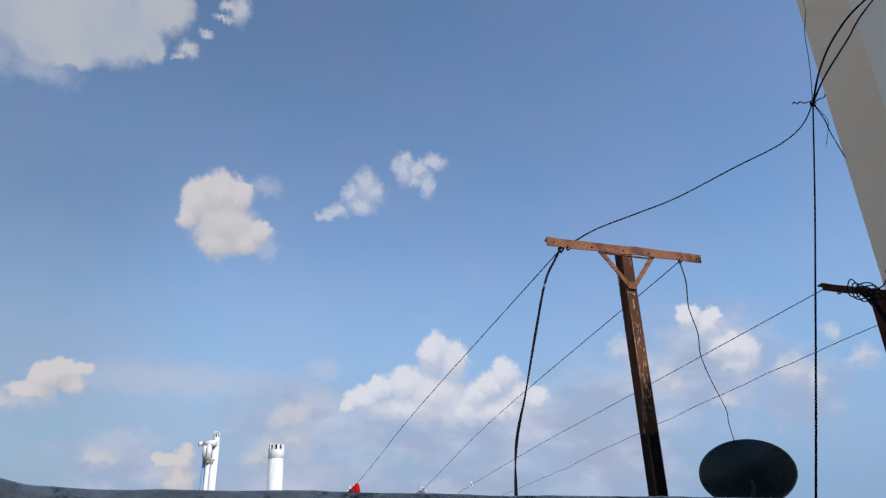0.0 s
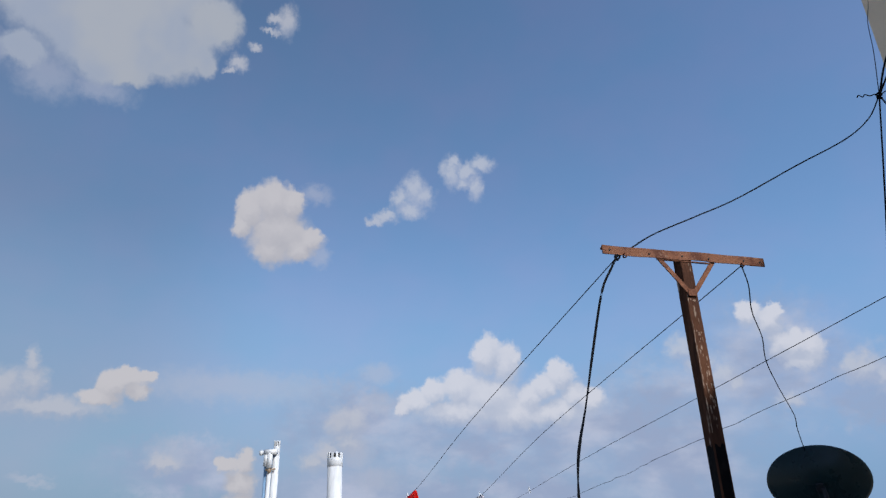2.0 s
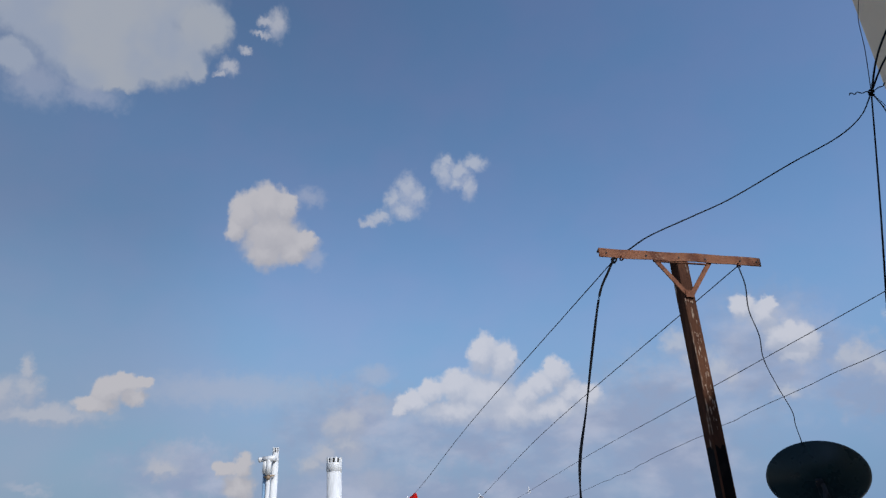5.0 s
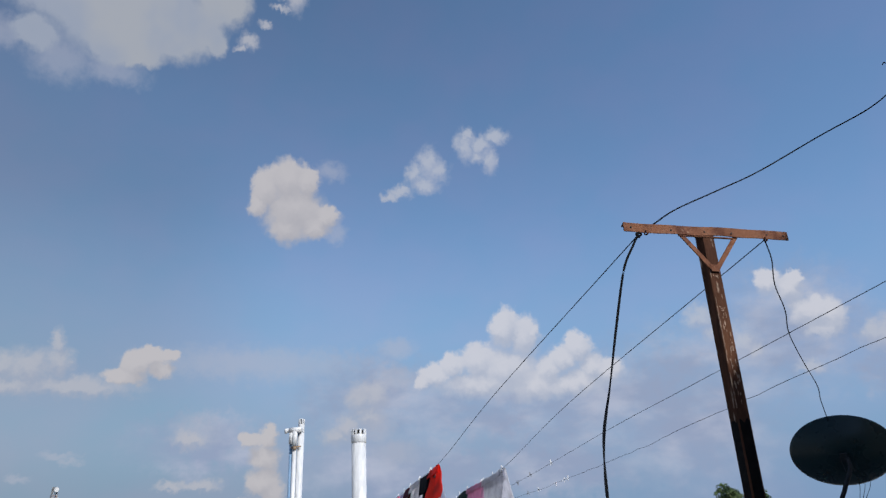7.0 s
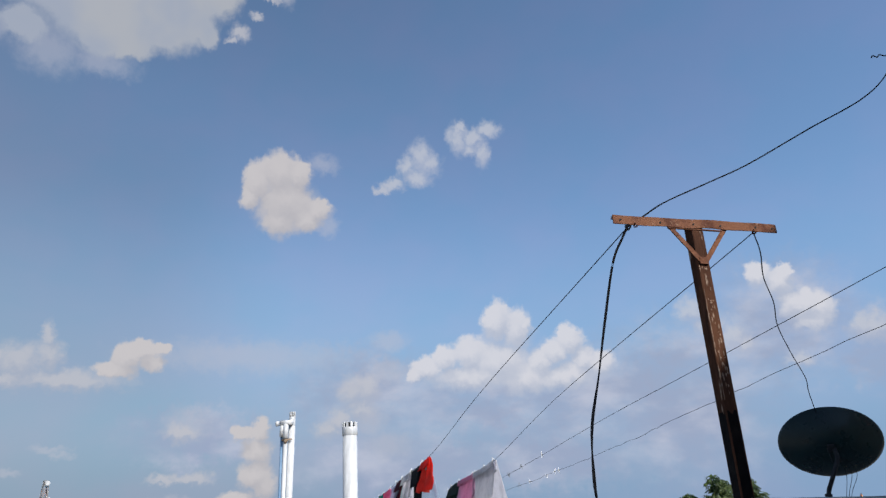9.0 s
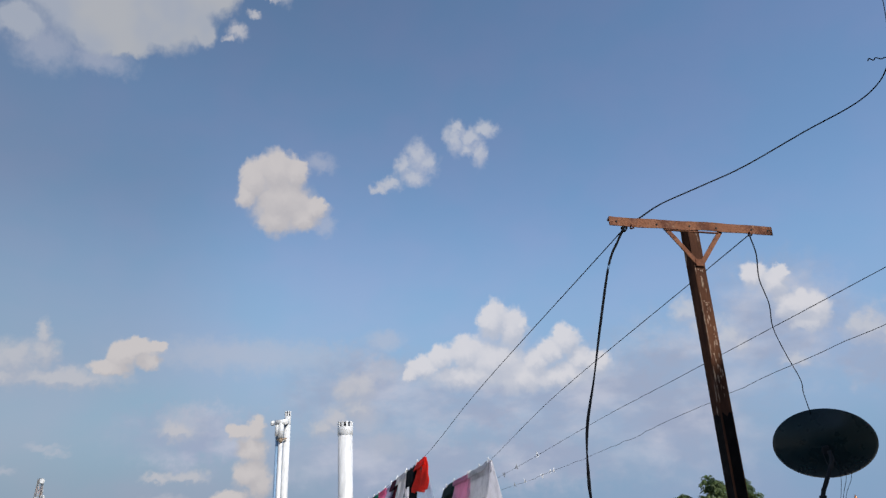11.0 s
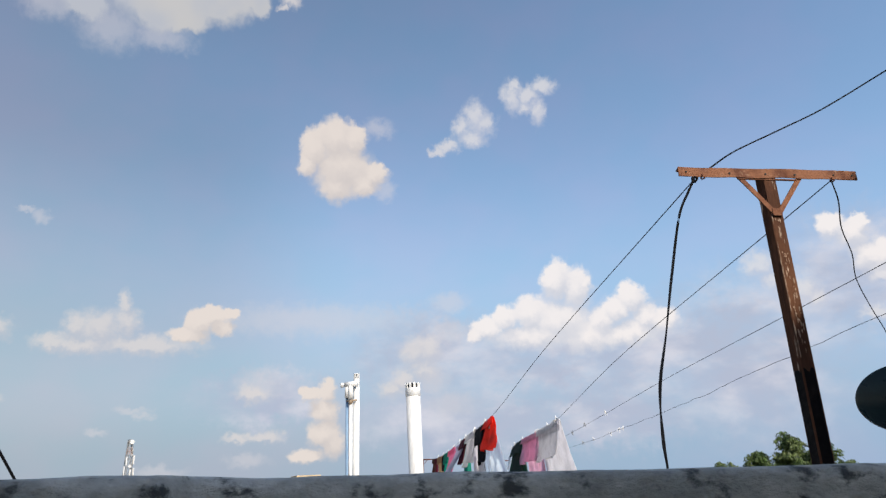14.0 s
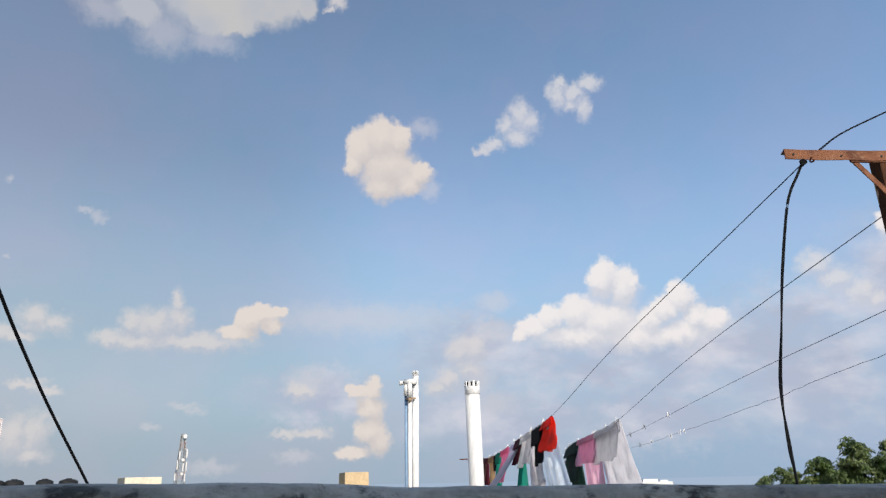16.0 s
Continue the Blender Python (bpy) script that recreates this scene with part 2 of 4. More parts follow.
# ---- materials ----
def material(name, base, rough=0.8, metal=0.0, second=None, scale=8.0, blend=(0.4, 0.65), third=None, third_scale=30.0,
             third_blend=(0.55, 0.7), bump=0.2, bump_scale=60.0, stretch=(1, 1, 1), vary=0.0, sheen=0.0, spec=0.5):
    """A worn surface: base colour, patches of a second, specks of a third, grain and relief."""
    m = bpy.data.materials.new(name)
    m.use_nodes = True
    nt = m.node_tree
    bsdf = nt.nodes["Principled BSDF"]
    tc = nt.nodes.new("ShaderNodeTexCoord")
    mp = nt.nodes.new("ShaderNodeMapping")
    mp.inputs["Scale"].default_value = stretch
    nt.links.new(tc.outputs["Object"], mp.inputs[0])

    def tex(s, detail=6.0):
        n = nt.nodes.new("ShaderNodeTexNoise")
        n.inputs["Scale"].default_value, n.inputs["Detail"].default_value, n.inputs["Roughness"].default_value = s, detail, 0.62
        nt.links.new(mp.outputs[0], n.inputs["Vector"])
        return n.outputs["Fac"]

    def mix(f, a, b, kind="MIX"):
        n = nt.nodes.new("ShaderNodeMix")
        n.data_type, n.blend_type = "RGBA", kind
        for i, v in ((0, f), (6, a), (7, b)):
            if hasattr(v, "is_output"):
                nt.links.new(v, n.inputs[i])
            else:
                n.inputs[i].default_value = v
        return n.outputs[2]

    def ramp(v, lo, hi, a=0.0, b=1.0):
        n = nt.nodes.new("ShaderNodeMapRange")
        n.interpolation_type = "SMOOTHSTEP"
        nt.links.new(v, n.inputs[0])
        for i, x in enumerate((lo, hi, a, b)):
            n.inputs[i + 1].default_value = x
        return n.outputs[0]

    col = (*base, 1.0)
    if second:
        col = mix(ramp(tex(scale), *blend), col, (*second, 1.0))
    if third:
        col = mix(ramp(tex(third_scale), *third_blend), col, (*third, 1.0))
    grain = ramp(tex(bump_scale * 0.7), 0.25, 0.75, 0.82, 1.12)
    comb = nt.nodes.new("ShaderNodeCombineXYZ")
    for i in range(3):
        nt.links.new(grain, comb.inputs[i])
    col = mix(1.0, col, comb.outputs[0], "MULTIPLY")
    if vary:
        info = nt.nodes.new("ShaderNodeNewGeometry")
        v2 = nt.nodes.new("ShaderNodeCombineXYZ")
        r = ramp(info.outputs["Random Per Island"], 0.0, 1.0, 1.0 - vary, 1.0 + vary)
        for i in range(3):
            nt.links.new(r, v2.inputs[i])
        col = mix(1.0, col, v2.outputs[0], "MULTIPLY")
    nt.links.new(col, bsdf.inputs["Base Color"])
    nt.links.new(ramp(tex(scale * 2.3), 0.2, 0.8, max(rough - 0.12, 0.02), min(rough + 0.12, 1.0)), bsdf.inputs["Roughness"])
    bsdf.inputs["Metallic"].default_value = metal
    bsdf.inputs["Specular IOR Level"].default_value = spec
    if sheen:
        bsdf.inputs["Sheen Weight"].default_value = sheen
    if bump:
        b = nt.nodes.new("ShaderNodeBump")
        b.inputs["Strength"].default_value, b.inputs["Distance"].default_value = bump, 0.01
        nt.links.new(tex(bump_scale), b.inputs["Height"])
        nt.links.new(b.outputs[0], bsdf.inputs["Normal"])
    return m


RUST = material("rust", (0.225, 0.098, 0.054), 0.85, 0.1, (0.12, 0.047, 0.028), 9, (0.42, 0.62), (0.34, 0.21, 0.14), 40, (0.58, 0.74), 0.35, 160, spec=0.25)
RUST_POST = material("rust_post", (0.070, 0.034, 0.023), 0.9, 0.0, (0.125, 0.058, 0.034), 11, (0.44, 0.64), (0.42, 0.32, 0.25), 30, (0.60, 0.68), 0.5, 120, (1, 1, 0.18), spec=0.04)
POST_BLACK = material("post_black", (0.0050, 0.0045, 0.0055), 0.75, 0, (0.012, 0.009, 0.009), 12, (0.5, 0.7), bump=0.3, bump_scale=90, spec=0.1)
# darker copy of the rust; puts the shaded pole's shade into its colour
RUST_DARK = material("rust_dark", (0.10, 0.038, 0.025), 0.85, 0.1, (0.05, 0.02, 0.016), 9, bump=0.35, bump_scale=140, spec=0.1)
FLAKE = material("old_paint", (0.40, 0.30, 0.23), 0.9, 0, (0.22, 0.13, 0.09), 60, (0.4, 0.6), bump=0.3, bump_scale=200, spec=0.1)
CABLE = material("cable", (0.0035, 0.0045, 0.0075), 0.6, 0, (0.007, 0.008, 0.010), 25, bump=0.0, spec=0.06)
WIRE = material("wire", (0.018, 0.020, 0.028), 0.7, 0.0, (0.030, 0.028, 0.03), 30, bump=0.0, spec=0.08)
ROPE = material("rope", (0.035, 0.038, 0.05), 0.85, 0, (0.07, 0.07, 0.075), 30, bump=0.0, spec=0.1)
PARAPET = material("parapet_concrete", (0.58, 0.61, 0.58), 0.92, 0, (0.33, 0.36, 0.35), 5.0, (0.36, 0.62), (0.075, 0.088, 0.088), 17.0, (0.52, 0.66), 0.9, 55, (1, 1, 1.6))
ROOF = material("roof_concrete", (0.40, 0.37, 0.32), 0.92, 0, (0.33, 0.31, 0.27), 1.6, (0.4, 0.65), (0.08, 0.08, 0.075), 7, (0.6, 0.72), 0.5, 40)
PLASTER = material("beige_plaster", (0.92, 0.75, 0.55), 0.9, 0, (0.88, 0.70, 0.51), 1.4, (0.35, 0.7), (0.70, 0.58, 0.44), 5, (0.66, 0.8), 0.12, 400)
PLASTER_PALE = material("pale_plaster", (0.93, 0.84, 0.70), 0.9, 0, (0.88, 0.79, 0.66), 1.7, (0.35, 0.7), bump=0.12, bump_scale=400)
PVC = material("white_pvc", (0.66, 0.67, 0.68), 0.42, 0, (0.58, 0.59, 0.60), 3.5, (0.45, 0.7), (0.55, 0.53, 0.48), 24, (0.68, 0.8), 0.08, 40, (1, 1, 0.25))
PVC_BLUE = material("blue_pipe", (0.20, 0.33, 0.50), 0.5, 0, (0.26, 0.39, 0.55), 5, bump=0.08)
DIRT = material("pipe_tie", (0.30, 0.22, 0.15), 0.9, bump=0.3)
# near black, paints the shade inside holes and slots
HOLE_SHADE = material("slot_shade", (0.02, 0.02, 0.02), 0.9, bump=0)
DISH = material("dish_paint", (0.0035, 0.0185, 0.0225), 0.30, 0, (0.0045, 0.020, 0.024), 3, bump=0.0, spec=0.32)
DISH_MOUNT = material("mount_steel", (0.030, 0.034, 0.042), 0.65, 0.1, (0.02, 0.022, 0.026), 14, bump=0.2, spec=0.2)
PEG = material("peg_plastic", (0.80, 0.81, 0.82), 0.45, 0, (0.70, 0.72, 0.74), 30, bump=0.05)
PEG_DARK = material("peg_grey", (0.22, 0.24, 0.26), 0.5, bump=0.05)
STEEL = material("tower_steel", (0.26, 0.26, 0.26), 0.6, 0.2, (0.18, 0.17, 0.16), 0.6, bump=0.1, bump_scale=3)
TOWER_RED = material("tower_red", (0.32, 0.20, 0.17), 0.7, 0, (0.4, 0.3, 0.27), 0.6, bump=0.1, bump_scale=3)
# red paled by hand, the haze of distance mixed into the base colour
HAZED_RED = material("hazed_red_steel", (0.72, 0.60, 0.60), 0.7, 0, (0.74, 0.66, 0.66), 0.6, bump=0.1, bump_scale=3)
PANEL = material("antenna_panel", (0.55, 0.55, 0.55), 0.5, bump=0.05, bump_scale=3)
CREAM = material("cream_wall", (0.60, 0.54, 0.43), 0.9, 0, (0.53, 0.48, 0.38), 0.3, bump=0.2, bump_scale=6)
TAN = material("tan_wall", (0.52, 0.39, 0.24), 0.9, 0, (0.46, 0.35, 0.21), 0.3, bump=0.2, bump_scale=6)
WHITE_WALL = material("white_wall", (0.76, 0.76, 0.74), 0.9, 0, (0.66, 0.66, 0.64), 0.3, bump=0.2, bump_scale=6)
TANK = material("black_tank", (0.014, 0.016, 0.018), 0.7, 0, (0.022, 0.023, 0.025), 2, bump=0.0, spec=0.15)
GLASS = material("dark_window", (0.03, 0.04, 0.05), 0.15, bump=0.0)
BARK = material("bark", (0.12, 0.09, 0.065), 0.95, 0, (0.06, 0.045, 0.035), 5, bump=0.8, bump_scale=20, stretch=(1, 1, 0.25))
LEAF = material("leaves", (0.062, 0.105, 0.022), 0.55, 0, (0.115, 0.150, 0.042), 0.9, (0.42, 0.62), (0.03, 0.06, 0.016), 1.8, (0.52, 0.62), 0.0, 10, vary=0.4)
GROUND = material("ground_earth", (0.16, 0.14, 0.10), 0.95, 0, (0.06, 0.09, 0.035), 0.02, (0.42, 0.6), (0.26, 0.25, 0.23), 0.05, (0.55, 0.7), 0.3, 2)
COPPER = material("copper_finial", (0.55, 0.27, 0.13), 0.35, 0.85, (0.35, 0.16, 0.09), 20, bump=0.1)


def lets_through(m, share):
    """Lets part of the light pass, as thin cloth and leaves do."""
    nt = m.node_tree
    bsdf = nt.nodes["Principled BSDF"]
    tr = nt.nodes.new("ShaderNodeBsdfTranslucent")
    nt.links.new(bsdf.inputs["Base Color"].links[0].from_socket, tr.inputs["Color"])
    mx = nt.nodes.new("ShaderNodeMixShader")
    mx.inputs[0].default_value = share
    nt.links.new(bsdf.outputs[0], mx.inputs[1])
    nt.links.new(tr.outputs[0], mx.inputs[2])
    nt.links.new(mx.outputs[0], nt.nodes["Material Output"].inputs["Surface"])
    return m


lets_through(LEAF, 0.22)


def fabric(name, c, c2=None):
    m = material(name, c, 0.9, 0, c2 or tuple(v * 0.82 for v in c), 6, (0.4, 0.7), bump=0.25, bump_scale=500, sheen=0.15, spec=0.2)
    return lets_through(m, 0.75)


# ---- mesh helpers ----
def part(name, bm, mat, parent=None, label="", smooth=False):
    me = bpy.data.meshes.new(name)
    bm.normal_update()
    bm.to_mesh(me)
    bm.free()
    me.materials.append(mat)
    if smooth:
        for f in me.polygons:
            f.use_smooth = True
    ob = new(name, me)
    if parent:
        ob.parent = parent
    if label:
        tagged(ob, label)
    return ob


def thing(name, label, category, group="", at=(0, 0, 0), kind=""):
    ob = new(name)
    ob.location = at
    return tagged(ob, label, category, group, kind)


def box(bm, sx, sy, sz, m=None, bevel=0.0):
    r = bmesh.ops.create_cube(bm, size=1.0)
    vs = r["verts"]
    bmesh.ops.scale(bm, vec=(sx, sy, sz), verts=vs)
    if bevel:
        es = list({e for v in vs for e in v.link_edges})
        g = bmesh.ops.bevel(bm, geom=es, offset=bevel, segments=2, affect="EDGES", profile=0.6)
        vs = list({v for f in g["faces"] for v in f.verts} | {v for v in vs if v.is_valid})
    if m is not None:
        bmesh.ops.transform(bm, matrix=m, verts=vs)
    return vs


def lathe(bm, profile, seg=24, m=None):
    """A turned shape from (radius, z) pairs."""
    rings = []
    for r, z in profile:
        rings.append([bm.verts.new((r * math.cos(2 * math.pi * k / seg), r * math.sin(2 * math.pi * k / seg), z)) for k in range(seg)])
    for a, b in zip(rings, rings[1:]):
        for k in range(seg):
            bm.faces.new((a[k], a[(k + 1) % seg], b[(k + 1) % seg], b[k]))
    bm.faces.new(list(reversed(rings[0])))
    bm.faces.new(rings[-1])
    if m is not None:
        bmesh.ops.transform(bm, matrix=m, verts=[v for ring in rings for v in ring])


def smooth_path(points, steps=8):
    """Catmull-Rom through the points."""
    pts = [Vector(p) for p in points]
    pts = [2 * pts[0] - pts[1]] + pts + [2 * pts[-1] - pts[-2]]
    res = []
    for i in range(1, len(pts) - 2):
        p0, p1, p2, p3 = pts[i - 1:i + 3]
        for k in range(steps):
            t = k / steps
            res.append(0.5 * (2 * p1 + (p2 - p0) * t + (2 * p0 - 5 * p1 + 4 * p2 - p3) * t * t + (3 * p1 - p0 - 3 * p2 + p3) * t ** 3))
    res.append(pts[-2])
    return res


def tube(bm, path, radius, seg=8, jitter=0.0, rng=None):
    """A round tube along the path; radius may be a list."""
    path = [Vector(p) for p in path]
    rings, up = [], Vector((0.3, 0.2, 1.0)).normalized()
    for i, p in enumerate(path):
        d = (path[min(i + 1, len(path) - 1)] - path[max(i - 1, 0)]).normalized()
        a = d.cross(up)
        if a.length < 0.05:
            a = d.cross(Vector((1, 0, 0)))
        a.normalize()
        b = d.cross(a)
        r = radius[i] if isinstance(radius, (list, tuple)) else radius
        o = Vector((rng.uniform(-jitter, jitter), rng.uniform(-jitter, jitter), rng.uniform(-jitter, jitter))) if rng else Vector()
        rings.append([bm.verts.new(p + o + (a * math.cos(2 * math.pi * k / seg) + b * math.sin(2 * math.pi * k / seg)) * r) for k in range(seg)])
    for a, b in zip(rings, rings[1:]):
        for k in range(seg):
            bm.faces.new((a[k], b[k], b[(k + 1) % seg], a[(k + 1) % seg]))
    bm.faces.new(rings[0])
    bm.faces.new(list(reversed(rings[-1])))


def bar(bm, a, b, w, t, face=(0, -1, 0)):
    """A flat bar from a to b, w wide, t thick, its broad side towards face."""
    a, b = Vector(a), Vector(b)
    d = (b - a).normalized()
    n = (Vector(face) - d * d.dot(Vector(face))).normalized()
    s = d.cross(n)
    m = Matrix((s, d, n)).transposed().to_4x4()
    m.translation = (a + b) / 2
    box(bm, w, (b - a).length, t, m, min(w, t) * 0.15)


# ---- the roof and what closes it round ----
TURN = 18.47                                    # the roof's walls stand at this angle to the world
YARD = pose(0, 0, 0, 0, 0, TURN)


def yard(p, q, z=0.0):
    """A point by its place along the parapet, its distance ahead and its height over the roof."""
    return YARD @ Vector((p, q, z))


def wall_block(name, label, p0, p1, q0, q1, z0, z1, mat, bevel=0.01, cat="wall"):
    bm = bmesh.new()
    box(bm, p1 - p0, q1 - q0, z1 - z0, YARD @ Matrix.Translation(((p0 + p1) / 2, (q0 + q1) / 2, (z0 + z1) / 2)), bevel)
    return tagged(part(name, bm, mat), label, cat, kind="structure")


EARTH = -12.0
bm = bmesh.new()
bmesh.ops.create_grid(bm, x_segments=24, y_segments=24, size=4000, matrix=Matrix.Translation((0, 0, EARTH)))
tagged(part("ground", bm, GROUND), "dusty earth with patches of green far below", "ground", kind="structure")
# glowing ring in the sky's low colour, painted haze before the far ground
HZ = bpy.data.materials.new("haze_glow")
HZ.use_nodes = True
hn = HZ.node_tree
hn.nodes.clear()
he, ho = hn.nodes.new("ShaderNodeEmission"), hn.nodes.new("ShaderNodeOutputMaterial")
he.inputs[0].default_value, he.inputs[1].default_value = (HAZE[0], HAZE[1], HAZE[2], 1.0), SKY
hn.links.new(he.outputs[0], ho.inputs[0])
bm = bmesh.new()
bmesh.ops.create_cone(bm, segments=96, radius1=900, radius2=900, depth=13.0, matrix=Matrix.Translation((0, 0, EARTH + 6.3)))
tagged(part("backdrop", bm, HZ), "glowing pale blue ring painted as haze at the horizon", "haze", kind="structure")
wall_block("floor", "weathered grey concrete roof terrace", -9, 9, -6, 24, EARTH, 0, ROOF, 0.02, "floor")

# parapet: a plastered wall with an uneven rounded top and a short pier standing out of its inner face
bm = bmesh.new()
Q0 = 1.124
prof = [(0, 0.0), (0, 0.35), (0, 0.7), (0, 0.9), (0, 0.965), (0.003, 0.985), (0.010, 0.996), (0.03, 1.0), (0.10, 1.0), (0.125, 0.995), (0.14, 0.98), (0.143, 0.9), (0.143, 0.5), (0.143, 0.0)]
rows = []
stations = [-6 + 0.04 * i for i in range(131)] + [-0.79 + 0.005 * i for i in range(150)] + [-0.03 + 0.012 * i for i in range(353)]


def rise(v):
    return 1 / (1 + math.exp(max(-40.0, min(40.0, -v))))


for p in stations:
    top = 1.0508 - 0.0164 * p
    pier = rise((-0.236 - p) / 0.006) * rise((p + 0.622) / 0.008)
    fillet = math.exp(-(max(0.0, p + 0.235) / 0.07) ** 2) * rise((p + 0.62) / 0.02)
    row = []
    for dq, h in prof:
        n1 = noise.noise((p * 2.3, dq * 9, h * 3)) * 0.005 + noise.noise((p * 9, dq * 20, h * 9)) * 0.0025 + noise.noise((p * 31, dq * 60, h * 30)) * 0.0012
        z = top * h + (pier * 0.001 + fillet * 0.004 + n1 * 0.7) * max(0.0, (h - 0.6) / 0.4)
        q = Q0 + dq + n1 * (1 if 0 < h < 1 else 0) * 1.5 - pier * 0.122 * (1 if dq < 0.05 else 0)
        row.append(bm.verts.new(YARD @ Vector((p, q, z))))
    rows.append(row)
for a, b in zip(rows, rows[1:]):
    for k in range(len(prof) - 1):
        bm.faces.new((a[k], b[k], b[k + 1], a[k + 1]))
bm.faces.new(rows[0])
bm.faces.new(list(reversed(rows[-1])))
tagged(part("wall_parapet", bm, PARAPET, smooth=True), "grey cement parapet stained with black mould, uneven rounded top", "parapet wall", kind="structure")

# the taller beige house on one side, and unseen walls added behind
wall_block("wall_east", "shaded beige plastered house wall", 4.2, 4.45, -6.0, 3.17, 0, 5.15, PLASTER, 0.015)
# end and far side are out of view, this deep to shade the dish
wall_block("wall_east_end", "unseen beige plastered end wall, shades the dish", 4.45, 6.85, 2.92, 3.165, 0, 5.14, PLASTER, 0.015)
wall_block("wall_east_far", "unseen plastered far side of the beige house", 6.85, 7.0, -6.0, 3.165, 0, 5.14, PLASTER, 0.015)
wall_block("wall_pilaster", "pale plastered pilaster on the beige wall", 4.15, 4.2, 1.7, 2.74, 0, 5.15, PLASTER_PALE, 0.008, "pilaster")
# added out of view: heights set so their shadows reach parapet and post
wall_block("wall_south", "unseen plastered wall added behind, shades the parapet", -6.0, 3.3, -1.85, -1.6, 0, 3.45, PLASTER, 0.015)
wall_block("wall_shading_post", "unseen taller plastered wall added to shade the lower post", 3.3, 4.2, -1.85, -1.6, 0, 4.73, PLASTER, 0.015)
wall_block("roof_east", "concrete roof slab of the beige house", 4.2, 7.0, -6.0, 3.17, 5.15, 5.3, ROOF, 0.01, "roof")

# ---- clothesline poles ----
POST, ARM_Z, HALF = 0.06, 2.265, 0.425


def clothesline_pole(label, arm_mat, post_mat, at):
    t = thing("clothesline_pole", label, "clothesline pole", "clothesline poles", at)
    t.rotation_euler = (0, 0, radians(TURN))
    bm = bmesh.new()
    box(bm, POST, POST, ARM_Z + 0.016, Matrix.Translation((0, 0, (ARM_Z + 0.016) / 2)), 0.006)
    part("post", bm, post_mat, t, "square steel post with flaking rust")
    bm = bmesh.new()
    box(bm, 0.16, 0.16, 0.01, Matrix.Translation((0, 0, 0.006)), 0.002)
    part("base_plate", bm, post_mat, t)
    # crossarm: an angle iron, one flange to the front and one on top
    bm = bmesh.new()
    sec = [(-0.036, -0.021), (-0.036, 0.022), (0.008, 0.022), (0.008, 0.017), (-0.031, 0.017), (-0.031, -0.021)]
    last, first = None, None
    for i in range(41):
        x = -HALF + 2 * HALF * i / 40
        w = 0.0016 * math.sin(x * 9 + 0.5) + 0.0012 * math.sin(x * 23)
        clip = 0.012 if i in (0, 40) else 0.0
        ring = [bm.verts.new((x + (clip if y > 0 else 0) * (1 if i == 0 else -1), y, z + w + ARM_Z + (0.0012 * math.sin(x * 31) if z < 0 else 0))) for y, z in sec]
        if last:
            for k in range(6):
                bm.faces.new((last[k], ring[k], ring[(k + 1) % 6], last[(k + 1) % 6]))
        else:
            first = ring
        last = ring
    bm.faces.new(list(reversed(first)))
    bm.faces.new(last)
    part("crossarm", bm, arm_mat, t, "rusty angle iron crossarm")
    for x in (-0.145, 0.15):
        bm = bmesh.new()
        bar(bm, (x, -0.026, ARM_Z - 0.010), (x * 0.06, -0.0345, ARM_Z - 0.188), 0.022, 0.005, (0, -1, 0))
        part("brace", bm, arm_mat, t)
    bm = bmesh.new()
    bar(bm, (-0.15, -0.028, ARM_Z - 0.0245), (0.13, -0.028, ARM_Z - 0.0265), 0.006, 0.010, (0, -1, 0))
    part("weld_strip", bm, arm_mat, t, "thin bent steel strip")
    bm = bmesh.new()
    box(bm, 0.045, 0.007, 0.034, Matrix.Translation((0, -0.036, ARM_Z - 0.182)), 0.002)
    part("gusset", bm, arm_mat, t, "rusty welded plate")
    # black discs on the flange, painted as the shade of bolt holes
    for x in (-0.39, -0.19, -0.02, 0.12, 0.31, 0.4):
        bm = bmesh.new()
        lathe(bm, [(0.0045, 0), (0.0045, 0.002)], 10, Matrix.Translation((x, -0.0365, ARM_Z + 0.004 * math.sin(x * 40))) @ pose(0, 0, 0, 90, 0, 0))
        part("bolt_hole", bm, HOLE_SHADE, t)
    for x in (-0.315, 0.30):
        bm = bmesh.new()
        tube(bm, [(x + 0.007 * math.cos(a), -0.033 + 0.006 * math.sin(a * 2), ARM_Z - 0.022 + 0.009 * math.sin(a)) for a in np.linspace(0, 2 * math.pi, 14)], 0.0035, 6)
        part("hook", bm, RUST_DARK, t, "bent wire hook")
    return t


near_pole = clothesline_pole("rusty steel clothesline pole with a braced crossarm", RUST, RUST_POST, yard(1.842, 2.640))
# near-black sleeve round the post, up to about 1.405 with an uneven top
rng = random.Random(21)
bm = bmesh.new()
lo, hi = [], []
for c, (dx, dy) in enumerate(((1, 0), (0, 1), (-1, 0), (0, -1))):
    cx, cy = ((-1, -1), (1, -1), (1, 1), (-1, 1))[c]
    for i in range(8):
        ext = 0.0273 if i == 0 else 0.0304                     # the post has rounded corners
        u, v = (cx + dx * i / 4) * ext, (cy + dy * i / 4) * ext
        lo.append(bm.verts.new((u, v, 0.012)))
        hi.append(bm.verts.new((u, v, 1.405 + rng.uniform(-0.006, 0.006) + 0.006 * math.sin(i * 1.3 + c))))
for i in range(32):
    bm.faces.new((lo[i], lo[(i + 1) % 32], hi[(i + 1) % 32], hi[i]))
part("post_foot", bm, POST_BLACK, near_pole, "black foot of the post")
